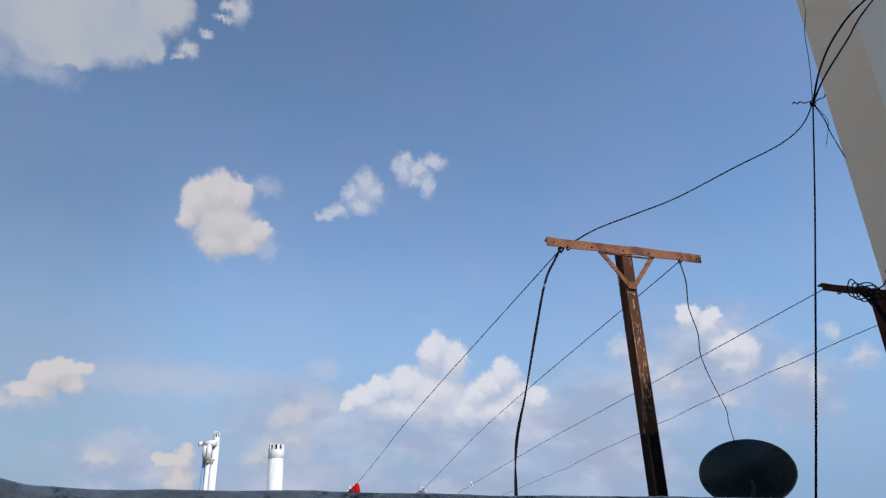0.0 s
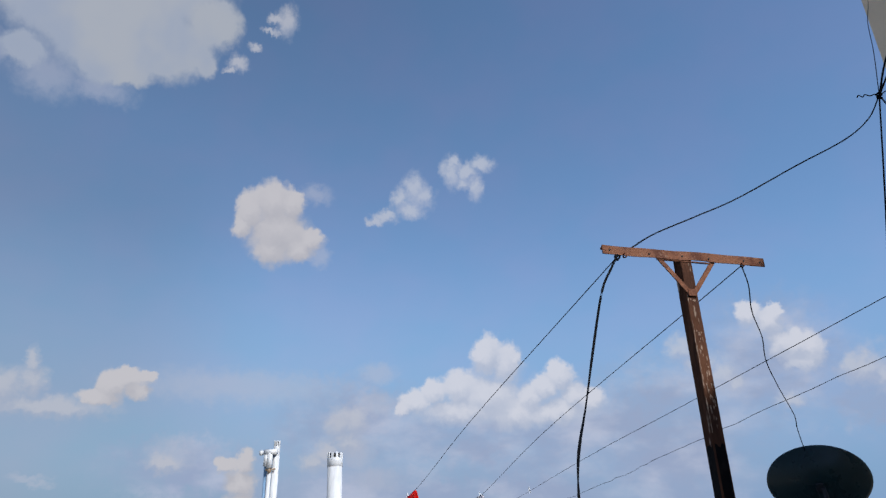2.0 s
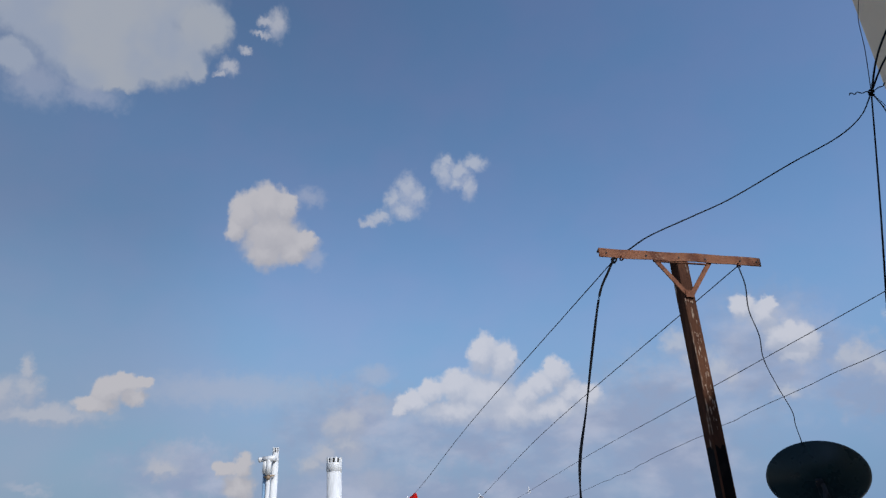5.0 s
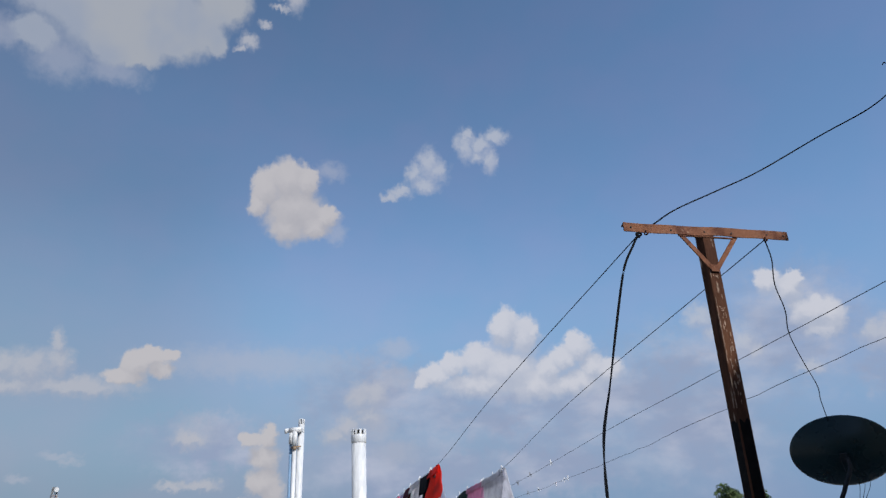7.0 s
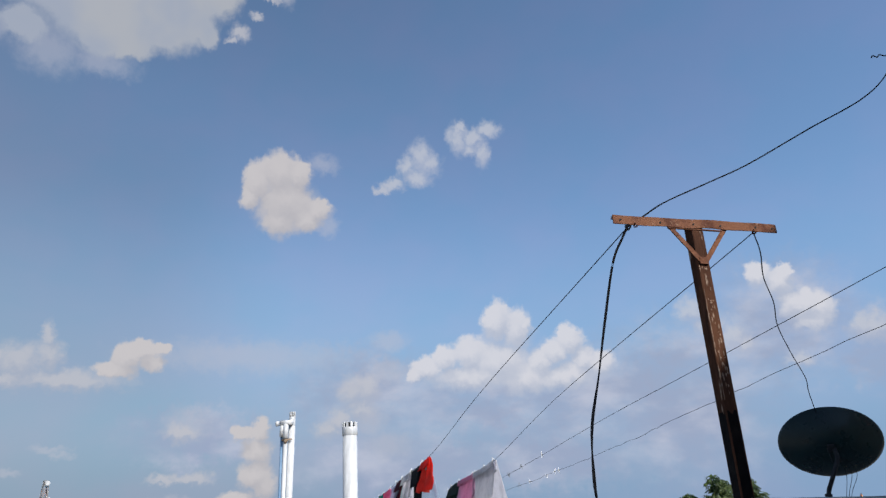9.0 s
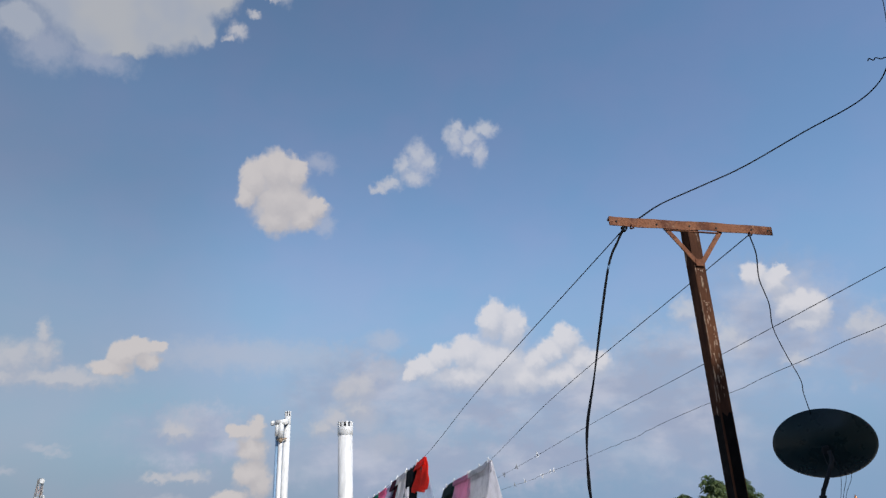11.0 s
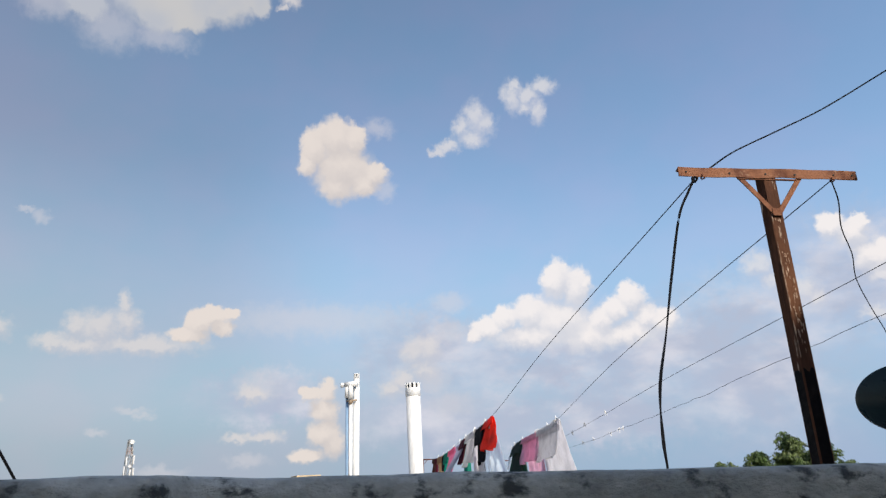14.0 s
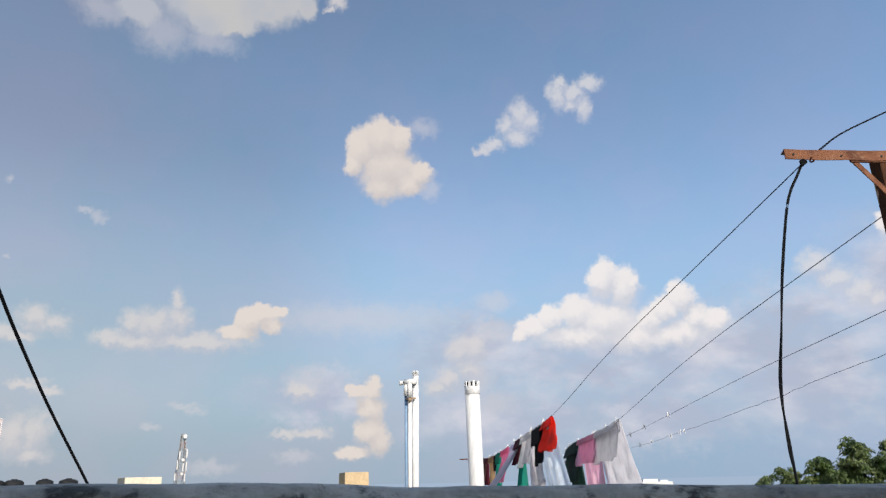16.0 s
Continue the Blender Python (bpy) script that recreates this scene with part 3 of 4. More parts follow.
for k in range(84):
    edge_side = k % 2 == 0
    x = -0.0265 + rng.uniform(0, 0.004) if edge_side else rng.choice((-0.008, -0.002, 0.003, 0.012)) + rng.uniform(-0.005, 0.005)
    z = rng.uniform(1.47, 2.06)
    hgt, wid = (rng.uniform(0.008, 0.034), rng.uniform(0.0010, 0.0026)) if edge_side else (rng.uniform(0.003, 0.018), rng.uniform(0.0012, 0.0042))
    bm = bmesh.new()
    ring = [(x + wid * math.cos(a) * rng.uniform(0.35, 1.3), z + hgt * math.sin(a) * rng.uniform(0.7, 1.1)) for a in [i * math.pi / 4 for i in range(8)]]
    lo = [bm.verts.new((u, -0.0302, w)) for u, w in ring]
    hi = [bm.verts.new((x + (u - x) * 0.85, -0.0314, z + (w - z) * 0.9)) for u, w in ring]
    for i in range(8):
        bm.faces.new((lo[i], lo[(i + 1) % 8], hi[(i + 1) % 8], hi[i]))
    bm.faces.new(hi)
    part("paint_flake", bm, FLAKE, near_pole, "curled flake of pale old paint")
# in the wall's shadow, and painted in the darker rust as well
shaded_pole = clothesline_pole("rusty clothesline pole in the shade, darkened in its colour too", RUST_DARK, RUST_DARK, yard(3.478, 2.672))
shaded_pole.scale = (1, 1, 0.972)
far_pole = clothesline_pole("rusty steel clothesline pole at the far end", RUST_DARK, RUST_DARK, (-4.7, 21.9, 0))
far_pole.scale = (1, 1, 0.76)
far2 = clothesline_pole("rusty steel clothesline pole at the far end", RUST_DARK, RUST_DARK, (-1.95, 22.3, 0))
far2.scale = (1, 1, 0.70)


# ---- lines and cables ----
def cable(name, label, pts, r, mat=CABLE, steps=8, wobble=0.0, seed=1, cat="cable", group=""):
    bm = bmesh.new()
    path = smooth_path(pts, steps)
    rng = random.Random(seed)
    tube(bm, path, r, 6, wobble, rng if wobble else None)
    return tagged(part(name, bm, mat, smooth=True), label, cat, group)


LINE1 = [(0.566, 2.895, 2.204), (-0.230, 6.020, 2.063), (-1.030, 9.105, 1.831), (-1.794, 12.000, 1.771), (-2.940, 16.400, 1.690), (-3.900, 20.100, 1.695), (-4.400, 21.750, 1.700)]
LINE2 = [(1.204, 3.145, 2.241), (0.450, 6.75, 2.080), (-0.235, 10.367, 1.842), (-0.62, 12.1, 1.785), (-1.35, 15.5, 1.70), (-2.0, 22.1, 1.57)]
LINE3 = [(2.072, 3.450, 2.190), (1.502, 5.890, 2.091), (0.995, 8.200, 2.014), (0.007, 12.900, 1.814), (-1.751, 22.200, 1.577)]
LINE4 = [(2.731, 3.680, 2.165), (1.890, 7.400, 1.988), (1.267, 10.300, 1.851), (-0.009, 16.200, 1.685), (-1.600, 22.400, 1.572)]
LINES = [smooth_path(l, 14) for l in (LINE1, LINE2, LINE3, LINE4)]
for k, (l, w) in enumerate(zip((LINE1, LINE2, LINE3, LINE4), (0.0, 0.0, 0.0, 0.009))):
    cable("clothesline", "thin grey clothesline wire, sagging" if w == 0 else "thin knotted clothesline rope, sagging", l, 0.0026 if k < 2 else 0.0023, ROPE if w else WIRE, 14, w, k, "clothesline", "clotheslines")


def on_line(k, y):
    """The place and the direction of line k at that distance ahead."""
    pts = LINES[k]
    for a, b in zip(pts, pts[1:]):
        if a.y <= y <= b.y:
            f = (y - a.y) / (b.y - a.y)
            return a.lerp(b, f), (b - a).normalized()
    return pts[-1], (pts[-1] - pts[-2]).normalized()


KNOT = Vector((2.181, 3.292, 3.249))
TIE = (0.575, 2.925, 2.222)
cable("cable", "black cable slung from the knot to the rusty pole", [KNOT, (2.140, 3.380, 3.160), (2.038, 3.478, 3.095), (1.779, 3.550, 2.990), (1.383, 3.472, 2.764), (1.103, 3.344, 2.608), (0.840, 3.210, 2.460), (0.68, 3.02, 2.312), (0.62, 3.01, 2.275), (0.595, 2.985, 2.235), (0.578, 2.945, 2.222), TIE], 0.0038, group="cables")
for k in range(2):
    o = 0.0050 * k
    cable("cable", "black twin cable hanging from the crossarm", [(TIE[0] + o, TIE[1] - 0.02, TIE[2] + 0.0), (0.54 + o, 2.90, 2.16), (0.483 + o, 2.88, 2.045), (0.404 + o, 2.8, 1.767), (0.336, 2.66 + o, 1.52), (0.272 - o, 2.5, 1.313), (0.242 + o, 2.4, 1.137), (0.245, 2.38, 0.95), (0.25, 2.36, 0.0)], 0.0031, group="cables")
cable("cable", "black cable tied to the crossarm end", [(0.585, 2.93, 2.238), (0.570, 2.925, 2.228), (0.580, 2.93, 2.216), (0.595, 2.935, 2.228), (0.582, 2.93, 2.236), (0.57, 2.925, 2.218)], 0.004, group="cables")
cable("cable", "thin black cable from the crossarm to the dish", [(1.195, 3.13, 2.225), (1.35, 3.5, 2.26), (1.493, 3.9, 2.249), (1.674, 4.3, 2.209), (1.784, 4.6, 2.131), (1.969, 4.95, 2.02), (2.191, 5.35, 1.909), (2.294, 5.6, 1.843), (2.42, 5.86, 1.715)], 0.0032, group="cables")
# the knot of cables before the beige wall
cable("cable", "thick black cable running up to the beige wall", [KNOT, (2.257, 3.25, 3.464), (2.376, 3.2, 3.665), (2.573, 3.15, 3.868), (3.05, 3.0, 4.2), (3.42, 2.93, 4.4)], 0.006, group="cables")
cable("cable", "thick black cable running up to the beige wall", [KNOT, (2.296, 3.29, 3.434), (2.484, 3.27, 3.68), (2.703, 3.25, 3.96), (3.42, 3.0, 4.7)], 0.005, group="cables")
cable("cable", "thin wire rising to a wall bracket", [KNOT, (2.236, 3.3, 3.546), (2.274, 3.32, 3.773), (2.348, 3.35, 4.065), (2.72, 4.0, 5.1)], 0.0022, WIRE, group="cables")
cable("cable", "black cable dropping from the knot to the parapet", [KNOT, (1.923, 3.1, 2.546), (1.696, 2.9, 2.018), (1.438, 2.65, 1.468), (1.245, 2.45, 1.089), (1.187, 2.4, 0.955), (1.1, 2.3, 0.0)], 0.0042, group="cables")
cable("cable", "thin black cable hanging behind the knot", [KNOT, (2.40, 3.56, 3.315), (2.58, 3.807, 3.377), (3.022, 4.376, 3.505), (3.354, 4.789, 3.554)], 0.0035, group="cables")
cable("cable", "curled loose wire end", [KNOT, (2.15, 3.28, 3.25), (2.125, 3.28, 3.242), (2.10, 3.28, 3.252), (2.085, 3.28, 3.238), (2.066, 3.28, 3.25), (2.055, 3.28, 3.237)], 0.003, group="cables")
cable("cable", "curled loose wire end", [KNOT, (2.22, 3.28, 3.27), (2.245, 3.28, 3.277), (2.26, 3.28, 3.30)], 0.003, group="cables")
cable("cable", "thin frayed string below the knot", [KNOT, (2.24, 3.30, 3.14), (2.215, 3.30, 3.04), (2.19, 3.30, 2.97)], 0.0015, WIRE, group="cables")
cable("cable", "black cable wound round the knot", [KNOT + Vector((0.012 * math.cos(a), 0.012 * math.sin(a), 0.03 * (a / 12 - 0.5))) for a in np.linspace(0, 12, 22)], 0.005, steps=3, group="cables")
cable("cable", "thick black cable falling beyond the parapet", [yard(-5.9, -1.6, 3.45), (-3.45, 1.9, 3.05), (-3.75, 3.0, 2.70), (-3.927, 3.375, 2.542), (-4.088, 3.675, 2.399), (-4.262, 4.075, 2.144), (-4.498, 4.625, 1.82), (-4.649, 5.0, 1.604), (-4.792, 5.375, 1.389), (-4.915, 5.75, 1.149), (-5.02, 6.1, 0.9), (-5.2, 6.8, 0.0)], 0.0118, group="cables")
# coil of wire on the second crossarm
for k in range(6):
    c = yard(3.19 + 0.028 * k, 2.60, 2.175 - 0.012 * (k % 3))
    cable("cable", "coil of black wire hung on the crossarm", [c + Vector(((0.034 + 0.005 * k) * math.cos(a + k), 0.012 * math.sin(a * 2 + k) - 0.045, (0.050 - 0.004 * k) * math.sin(a + k))) for a in np.linspace(0, 6.6, 12)], 0.0034, steps=4, group="cables")
for k in range(3):
    cable("cable", "loose black wire hanging from the coil", [yard(3.26 + 0.02 * k, 2.56, 2.16), yard(3.30 + 0.012 * k, 2.56, 2.07), yard(3.33 + 0.02 * k, 2.555, 2.0), yard(3.385 + 0.01 * k, 2.56, 1.94), yard(3.45, 2.57, 1.895)], 0.0042, group="cables")
cable("cable", "loose black wire looped below the coil", [yard(3.29, 2.56, 2.15), yard(3.35, 2.555, 2.15), yard(3.385, 2.555, 2.10), yard(3.36, 2.555, 2.05), yard(3.32, 2.56, 2.04)], 0.0036, group="cables")
cable("cable", "loose black wire from the coil", [yard(3.30, 2.58, 2.17), yard(3.40, 2.57, 2.21), yard(3.47, 2.57, 2.28), yard(3.55, 2.58, 2.36), yard(4.2, 2.5, 2.7)], 0.0045, group="cables")
bm = bmesh.new()
bar(bm, (3.02, 4.18, 5.25), (2.70, 3.98, 5.08), 0.03, 0.006)
tagged(part("wall_bracket", bm, RUST_DARK), "rusty iron bracket on the beige house", "bracket")

# ---- satellite dish ----
dish = thing("satellite_dish", "dark green satellite dish seen from behind, on a bent steel pole", "satellite dish", at=(2.62, 6.05, 1.40))
n = Vector((0.36, 0.86, 0.36)).normalized()
side = Vector((0.90, -0.43, 0)).normalized()
side = (side - n * side.dot(n)).normalized()
up = n.cross(side)
if up.z < 0:
    up, side = -up, side
FACE = Matrix((side, up, n)).transposed().to_4x4()
DC = Vector((-0.095, -0.06, 0.098))
bm = bmesh.new()
RW, RH, DEEP, RN, SG = 0.378, 0.278, 0.14, 18, 72
rings = []
for lay, off in ((0, 0.0), (1, 0.006)):
    for i in range(RN + 1) if lay == 0 else range(RN, -1, -1):
        r = max(i / RN, 0.001)
        rings.append([bm.verts.new(FACE @ Vector((RW * r * math.cos(a), RH * r * math.sin(a), DEEP * (r * r - 1) + off + (0.004 if i == RN and lay else 0))) + DC) for a in [2 * math.pi * k / SG for k in range(SG)]])
for a, b in zip(rings, rings[1:]):
    for k in range(SG):
        bm.faces.new((a[k], b[k], b[(k + 1) % SG], a[(k + 1) % SG]))
part("reflector", bm, DISH, dish, "dark green painted bowl", True)
HUB = DC + n * (-DEEP)
bm = bmesh.new()
box(bm, 0.05, 0.06, 0.04, Matrix.Translation(HUB + n * -0.03) @ FACE, 0.006)
bracket = part("bracket", bm, DISH_MOUNT, dish, "grey clamp bracket")
for k in (-1, 1):
    bm = bmesh.new()
    bar(bm, HUB + side * 0.03 * k + n * -0.01, HUB + side * 0.03 * k + Vector((0, -0.05, -0.12)), 0.02, 0.004, side)
    part("cheek", bm, DISH_MOUNT, bracket)
bm = bmesh.new()
tube(bm, smooth_path([HUB + Vector((0.0, -0.05, -0.02)), HUB + Vector((0.0, -0.06, -0.10)), HUB + Vector((-0.06, -0.03, -0.24)), HUB + Vector((-0.10, 0.0, -0.36)), HUB + Vector((-0.10, 0.0, -0.6)), (HUB.x - 0.10, HUB.y, -1.395)], 8), 0.0165, 14)
part("pole", bm, DISH_MOUNT, dish, "grey steel mast", True)
bm = bmesh.new()
lathe(bm, [(0.025, -0.04), (0.027, -0.036), (0.027, 0.036), (0.023, 0.04)], 18, Matrix.Translation(HUB + Vector((-0.10, 0.0, -0.38))))
part("collar", bm, DISH_MOUNT, dish)
for k in range(3):
    bm = bmesh.new()
    a = HUB + Vector((0.01 + 0.02 * k, -0.06, -0.08))
    tube(bm, smooth_path([a, a + Vector((0.03 + 0.02 * k, 0, -0.12)), a + Vector((0.0, 0, -0.26)), a + Vector((-0.04, 0.02, -0.42))], 6), 0.0018, 6)
    part("lead", bm, CABLE, dish, "thin loose cable")
bm = bmesh.new()
tube(bm, [DC + up * -0.25 + n * 0.0, DC + up * -0.08 + n * 0.42], 0.011, 8)
part("feed_arm", bm, DISH_MOUNT, dish)
bm = bmesh.new()
lathe(bm, [(0.025, 0), (0.03, 0.02), (0.03, 0.08), (0.02, 0.1)], 14, Matrix.Translation(DC + up * -0.08 + n * 0.43) @ FACE)
part("receiver", bm, PVC, dish)

# small copper finial beyond the dish
fin = thing("roof_finial", "small copper ball finial on a thin post", "finial", at=(3.70, 8.30, 0))
bm = bmesh.new()
lathe(bm, [(0.02, 0), (0.02, 1.02), (0.012, 1.03)], 12)
part("post", bm, DISH_MOUNT, fin)
bm = bmesh.new()
lathe(bm, [(0.012, 0), (0.03, 0.012), (0.036, 0.035), (0.028, 0.06), (0.012, 0.07), (0.014, 0.085), (0.008, 0.098), (0.002, 0.11)], 18, Matrix.Translation((0, 0, 1.025)))
part("ball", bm, COPPER, fin, "copper ball", True)

# ---- vent pipes ----
def vent_cowl(parent, r, z, m):
    """A slotted cap: a collar, a crown of prongs and a lid ring."""
    bm = bmesh.new()
    lathe(bm, [(r * 1.0, 0), (r * 1.06, 0.004), (r * 1.06, 0.085), (r * 1.03, 0.09), (r * 0.5, 0.09)], 28, m @ Matrix.Translation((0, 0, z)))
    cowl = part("cowl", bm, PVC, parent, "white slotted vent cowl", True)
    for k in range(10):
        bm = bmesh.new()
        a = k * 36 + 9
        box(bm, r * 0.16, r * 0.31, 0.062, m @ Matrix.Translation((0, 0, z + 0.115)) @ pose(0, 0, 0, 0, 0, a) @ Matrix.Translation((r * 0.97, 0, 0)), 0.002)
        part("prong", bm, PVC, cowl)
    # solid core between the prongs, black in place of inner shade
    bm = bmesh.new()
    lathe(bm, [(r * 0.84, 0), (r * 0.84, 0.050)], 20, m @ Matrix.Translation((0, 0, z + 0.088)))
    part("core", bm, HOLE_SHADE, cowl, "solid black core painted as the shaded inside of the vent")


def stub_pipe(name, p0, p1, r, mat, parent, label="", seg=24):
    bm = bmesh.new()
    tube(bm, [p0, p1], r, seg)
    return part(name, bm, mat, parent, label, True)


P2 = Vector((-1.722, 7.692, 0))
vent = thing("vent_pipe", "white plastic vent pipe with a slotted cowl", "vent pipe", "vent pipes", P2)
LEAN2 = pose(0, 0, 0, 0, -0.9, 0)
bm = bmesh.new()
lathe(bm, [(0.079, 0), (0.079, 1.96)], 32, LEAN2)
part("pipe", bm, PVC, vent, smooth=True)
vent_cowl(vent, 0.079, 1.955, LEAN2)

P1V = Vector((-2.278, 7.223, 0))
vent2 = thing("vent_pipe", "white vent pipe strapped to a blue water pipe", "vent pipe", "vent pipes", P1V)
LEAN1 = pose(0, 0, 0, 0, 0.5, 0)
bm = bmesh.new()
lathe(bm, [(0.034, 0), (0.034, 2.03)], 28, LEAN1)
part("pipe", bm, PVC, vent2, smooth=True)
vent_cowl(vent2, 0.031, 2.03, LEAN1)
stub_pipe("riser", (-0.040, -0.035, 0), (-0.034, -0.04, 2.03), 0.0205, PVC, vent2, "thin white pipe")
stub_pipe("water_pipe", (-0.066, -0.02, 0), (-0.072, -0.02, 1.95), 0.024, PVC_BLUE, vent2, "blue plastic water pipe")
stub_pipe("tee", (-0.088, -0.06, 2.055), (0.040, -0.06, 2.060), 0.029, PVC, vent2, "white tee fitting")
stub_pipe("end_cap", (-0.130, -0.06, 2.052), (-0.088, -0.06, 2.055), 0.021, PVC, vent2)
stub_pipe("elbow", (-0.072, -0.05, 1.92), (-0.066, -0.055, 2.05), 0.024, PVC, vent2)
stub_pipe("valve", (-0.030, -0.062, 1.90), (-0.026, -0.062, 2.05), 0.026, PVC, vent2, "white valve body")
stub_pipe("strap", (-0.070, -0.06, 1.885), (0.036, -0.055, 1.892), 0.008, DIRT, vent2, "brown tie of old cloth")
stub_pipe("end_ring", (-0.134, -0.06, 2.052), (-0.112, -0.06, 2.053), 0.026, PVC, vent2)
stub_pipe("clip", (-0.040, -0.064, 1.865), (-0.012, -0.064, 1.885), 0.020, DIRT, vent2)

# ---- washing on the lines ----
def garment(name, label, k, y0, y1, drop, lean, mat, back=0.5, hem=0.0, taper=0.0, seed=1, cat="laundry", folds=3.0, amp=0.03, sleeve=0.0, shift=0.0):
    """A piece of washing folded over line k from y0 to y1, hanging by drop on one side and by drop * back on the other."""
    rng = random.Random(seed)
    bm = bmesh.new()
    nu, nv = 18, 26
    a, _ = on_line(k, y0)
    base = thing(name, label, cat, "washing on the lines", a)
    ph = rng.uniform(0, 6)
    grid = []
    for i in range(nu + 1):
        u = i / nu
        c, d = on_line(k, y0 + (y1 - y0) * u)
        out = Vector((d.y, -d.x, 0)).normalized()
        col = []
        for j in range(nv + 1):
            f = j / nv * (1 + back) - back          # -back .. 1, 0 on the line
            s = 1 if f >= 0 else -1
            depth = abs(f) * drop * (1 + hem * (u - 0.5))
            frac = abs(f)
            narrow = taper * frac * (u - 0.5) * -(y1 - y0)
            if sleeve and s > 0 and frac > 0.55:
                narrow += sleeve * (u - 0.5) * math.sin((frac - 0.55) / 0.45 * math.pi)
            fold = amp * frac * math.sin(u * folds * 6.28 + ph + frac * 1.4) + amp * 0.5 * frac * math.sin(u * folds * 14 + ph * 2 + f * 3)
            off = s * (0.006 + 0.018 * min(frac * 4, 1)) + fold + lean * frac ** 1.3 + shift
            sag = 0.012 * math.sin(u * math.pi * 3 + ph) ** 2 * (1 - frac)
            P = c + out * off + d * narrow + Vector((0, 0, -depth - sag + 0.006 * (1 - min(frac * 8, 1))))
            P += Vector((0, 0, 0.012 * frac * math.sin(u * 9 + ph)))
            col.append(bm.verts.new(P - a))
        grid.append(col)
    for p, q in zip(grid, grid[1:]):
        for j in range(nv):
            bm.faces.new((p[j], q[j], q[j + 1], p[j + 1]))
    ob = part("cloth", bm, mat, base, smooth=True)
    sol = ob.modifiers.new("thick", "SOLIDIFY")
    sol.thickness = 0.003
    return base


RED = fabric("red_cotton", (0.95, 0.12, 0.08))
NAVY = fabric("navy_cotton", (0.020, 0.022, 0.035))
WHITE = fabric("white_cotton", (0.93, 0.92, 0.92))
GREYW = fabric("grey_white_cotton", (0.87, 0.86, 0.89))
MAROON = fabric("maroon_cotton", (0.24, 0.045, 0.08))
LAVENDER = fabric("lavender_cotton", (0.82, 0.79, 0.90))
PINK = fabric("pink_cotton", (0.92, 0.42, 0.60))
PALEPINK = fabric("pale_pink_cotton", (0.93, 0.68, 0.79))
TEAL = fabric("teal_cotton", (0.03, 0.50, 0.40))
DARKGREEN = fabric("dark_green_cotton", (0.085, 0.17, 0.145))
BEIGE = fabric("beige_cotton", (0.6, 0.45, 0.3))
BROWN = fabric("brown_cotton", (0.20, 0.09, 0.08))
PALEBLUE = fabric("pale_blue_cotton", (0.70, 0.78, 0.88))

garment("shirt", "bright red cotton shirt pegged on the line", 0, 9.14, 9.95, 0.40, -0.04, RED, 0.25, -0.15, -0.35, 3, folds=1.5, amp=0.05, sleeve=0.25)
garment("trousers", "dark navy trousers folded over the line", 0, 10.05, 11.0, 0.50, -0.02, NAVY, 0.5, 0.1, 0.1, 4, amp=0.03)
garment("towel", "white cotton towel folded over the line", 0, 11.05, 12.3, 0.48, -0.09, WHITE, 0.25, 0.1, -0.15, 5, folds=2, amp=0.03)
garment("shirt", "maroon cotton shirt folded over the line", 0, 12.35, 13.2, 0.42, -0.10, MAROON, 0.4, 0.0, 0.1, 26)
garment("sheet", "pale lavender bedsheet hanging to one side", 0, 12.7, 14.3, 1.05, -0.74, LAVENDER, 0.1, 0.0, -0.15, 7, folds=4, amp=0.05, shift=0.02)
garment("cloth", "teal green cloth hanging low from the line", 0, 12.32, 12.85, 1.0, -0.06, TEAL, 0.1, 0.0, -0.6, 27, amp=0.07, shift=0.03)
garment("shirt", "pink cotton shirt folded over the line", 0, 14.4, 16.2, 0.66, -0.16, PINK, 0.2, 0.0, 0.1, 8, amp=0.045)
garment("shirt", "teal green cotton shirt folded over the line", 0, 16.3, 17.5, 0.80, -0.05, TEAL, 0.3, 0.0, 0.2, 9, amp=0.06)
garment("trousers", "dark navy trousers folded over the line", 0, 17.55, 18.1, 0.75, 0.05, NAVY, 0.5, 0.0, 0.2, 10, amp=0.05)
garment("trousers", "beige cotton trousers folded over the line", 0, 18.2, 20.0, 0.82, 0.0, BEIGE, 0.2, 0.0, 0.1, 11, folds=4, amp=0.06)
garment("shirt", "maroon cotton shirt folded over the line", 0, 20.05, 20.7, 0.72, -0.06, MAROON, 0.2, 0.0, 0.1, 6, amp=0.05)
garment("shirt", "brown cotton shirt folded over the line", 0, 20.75, 21.4, 0.66, -0.08, BROWN, 0.2, 0.0, 0.1, 12, amp=0.05)
garment("cloth", "crumpled grey and white cloth hanging low", 0, 10.6, 11.8, 0.86, 0.06, GREYW, 0.1, 0.3, 0.35, 13, folds=5, amp=0.07, shift=0.02)
garment("sheet", "creased pale blue sheet hanging low from the line", 0, 9.5, 10.9, 1.05, 0.20, PALEBLUE, 0.1, 0.0, 0.0, 14, folds=5, shift=0.03, amp=0.06)
garment("sheet", "long white cotton sheet hanging from the line", 1, 10.32, 12.2, 1.10, 0.22, GREYW, 0.15, 0.0, -0.1, 15, folds=2.5, amp=0.03)
garment("shirt", "white cotton shirt folded over the line", 1, 10.45, 12.1, 0.50, -0.06, WHITE, 0.2, 0.0, 0.0, 16, folds=2, shift=-0.03)
garment("shirt", "pale pink cotton shirt folded over the line", 1, 12.2, 13.6, 0.45, -0.06, PALEPINK, 0.2, 0.0, -0.15, 17, shift=-0.02, sleeve=0.25, amp=0.04)
garment("trousers", "pink cotton trousers hanging from the line", 1, 12.15, 13.6, 1.0, 0.07, PALEPINK, 0.1, 0.0, 0.0, 18, amp=0.04)
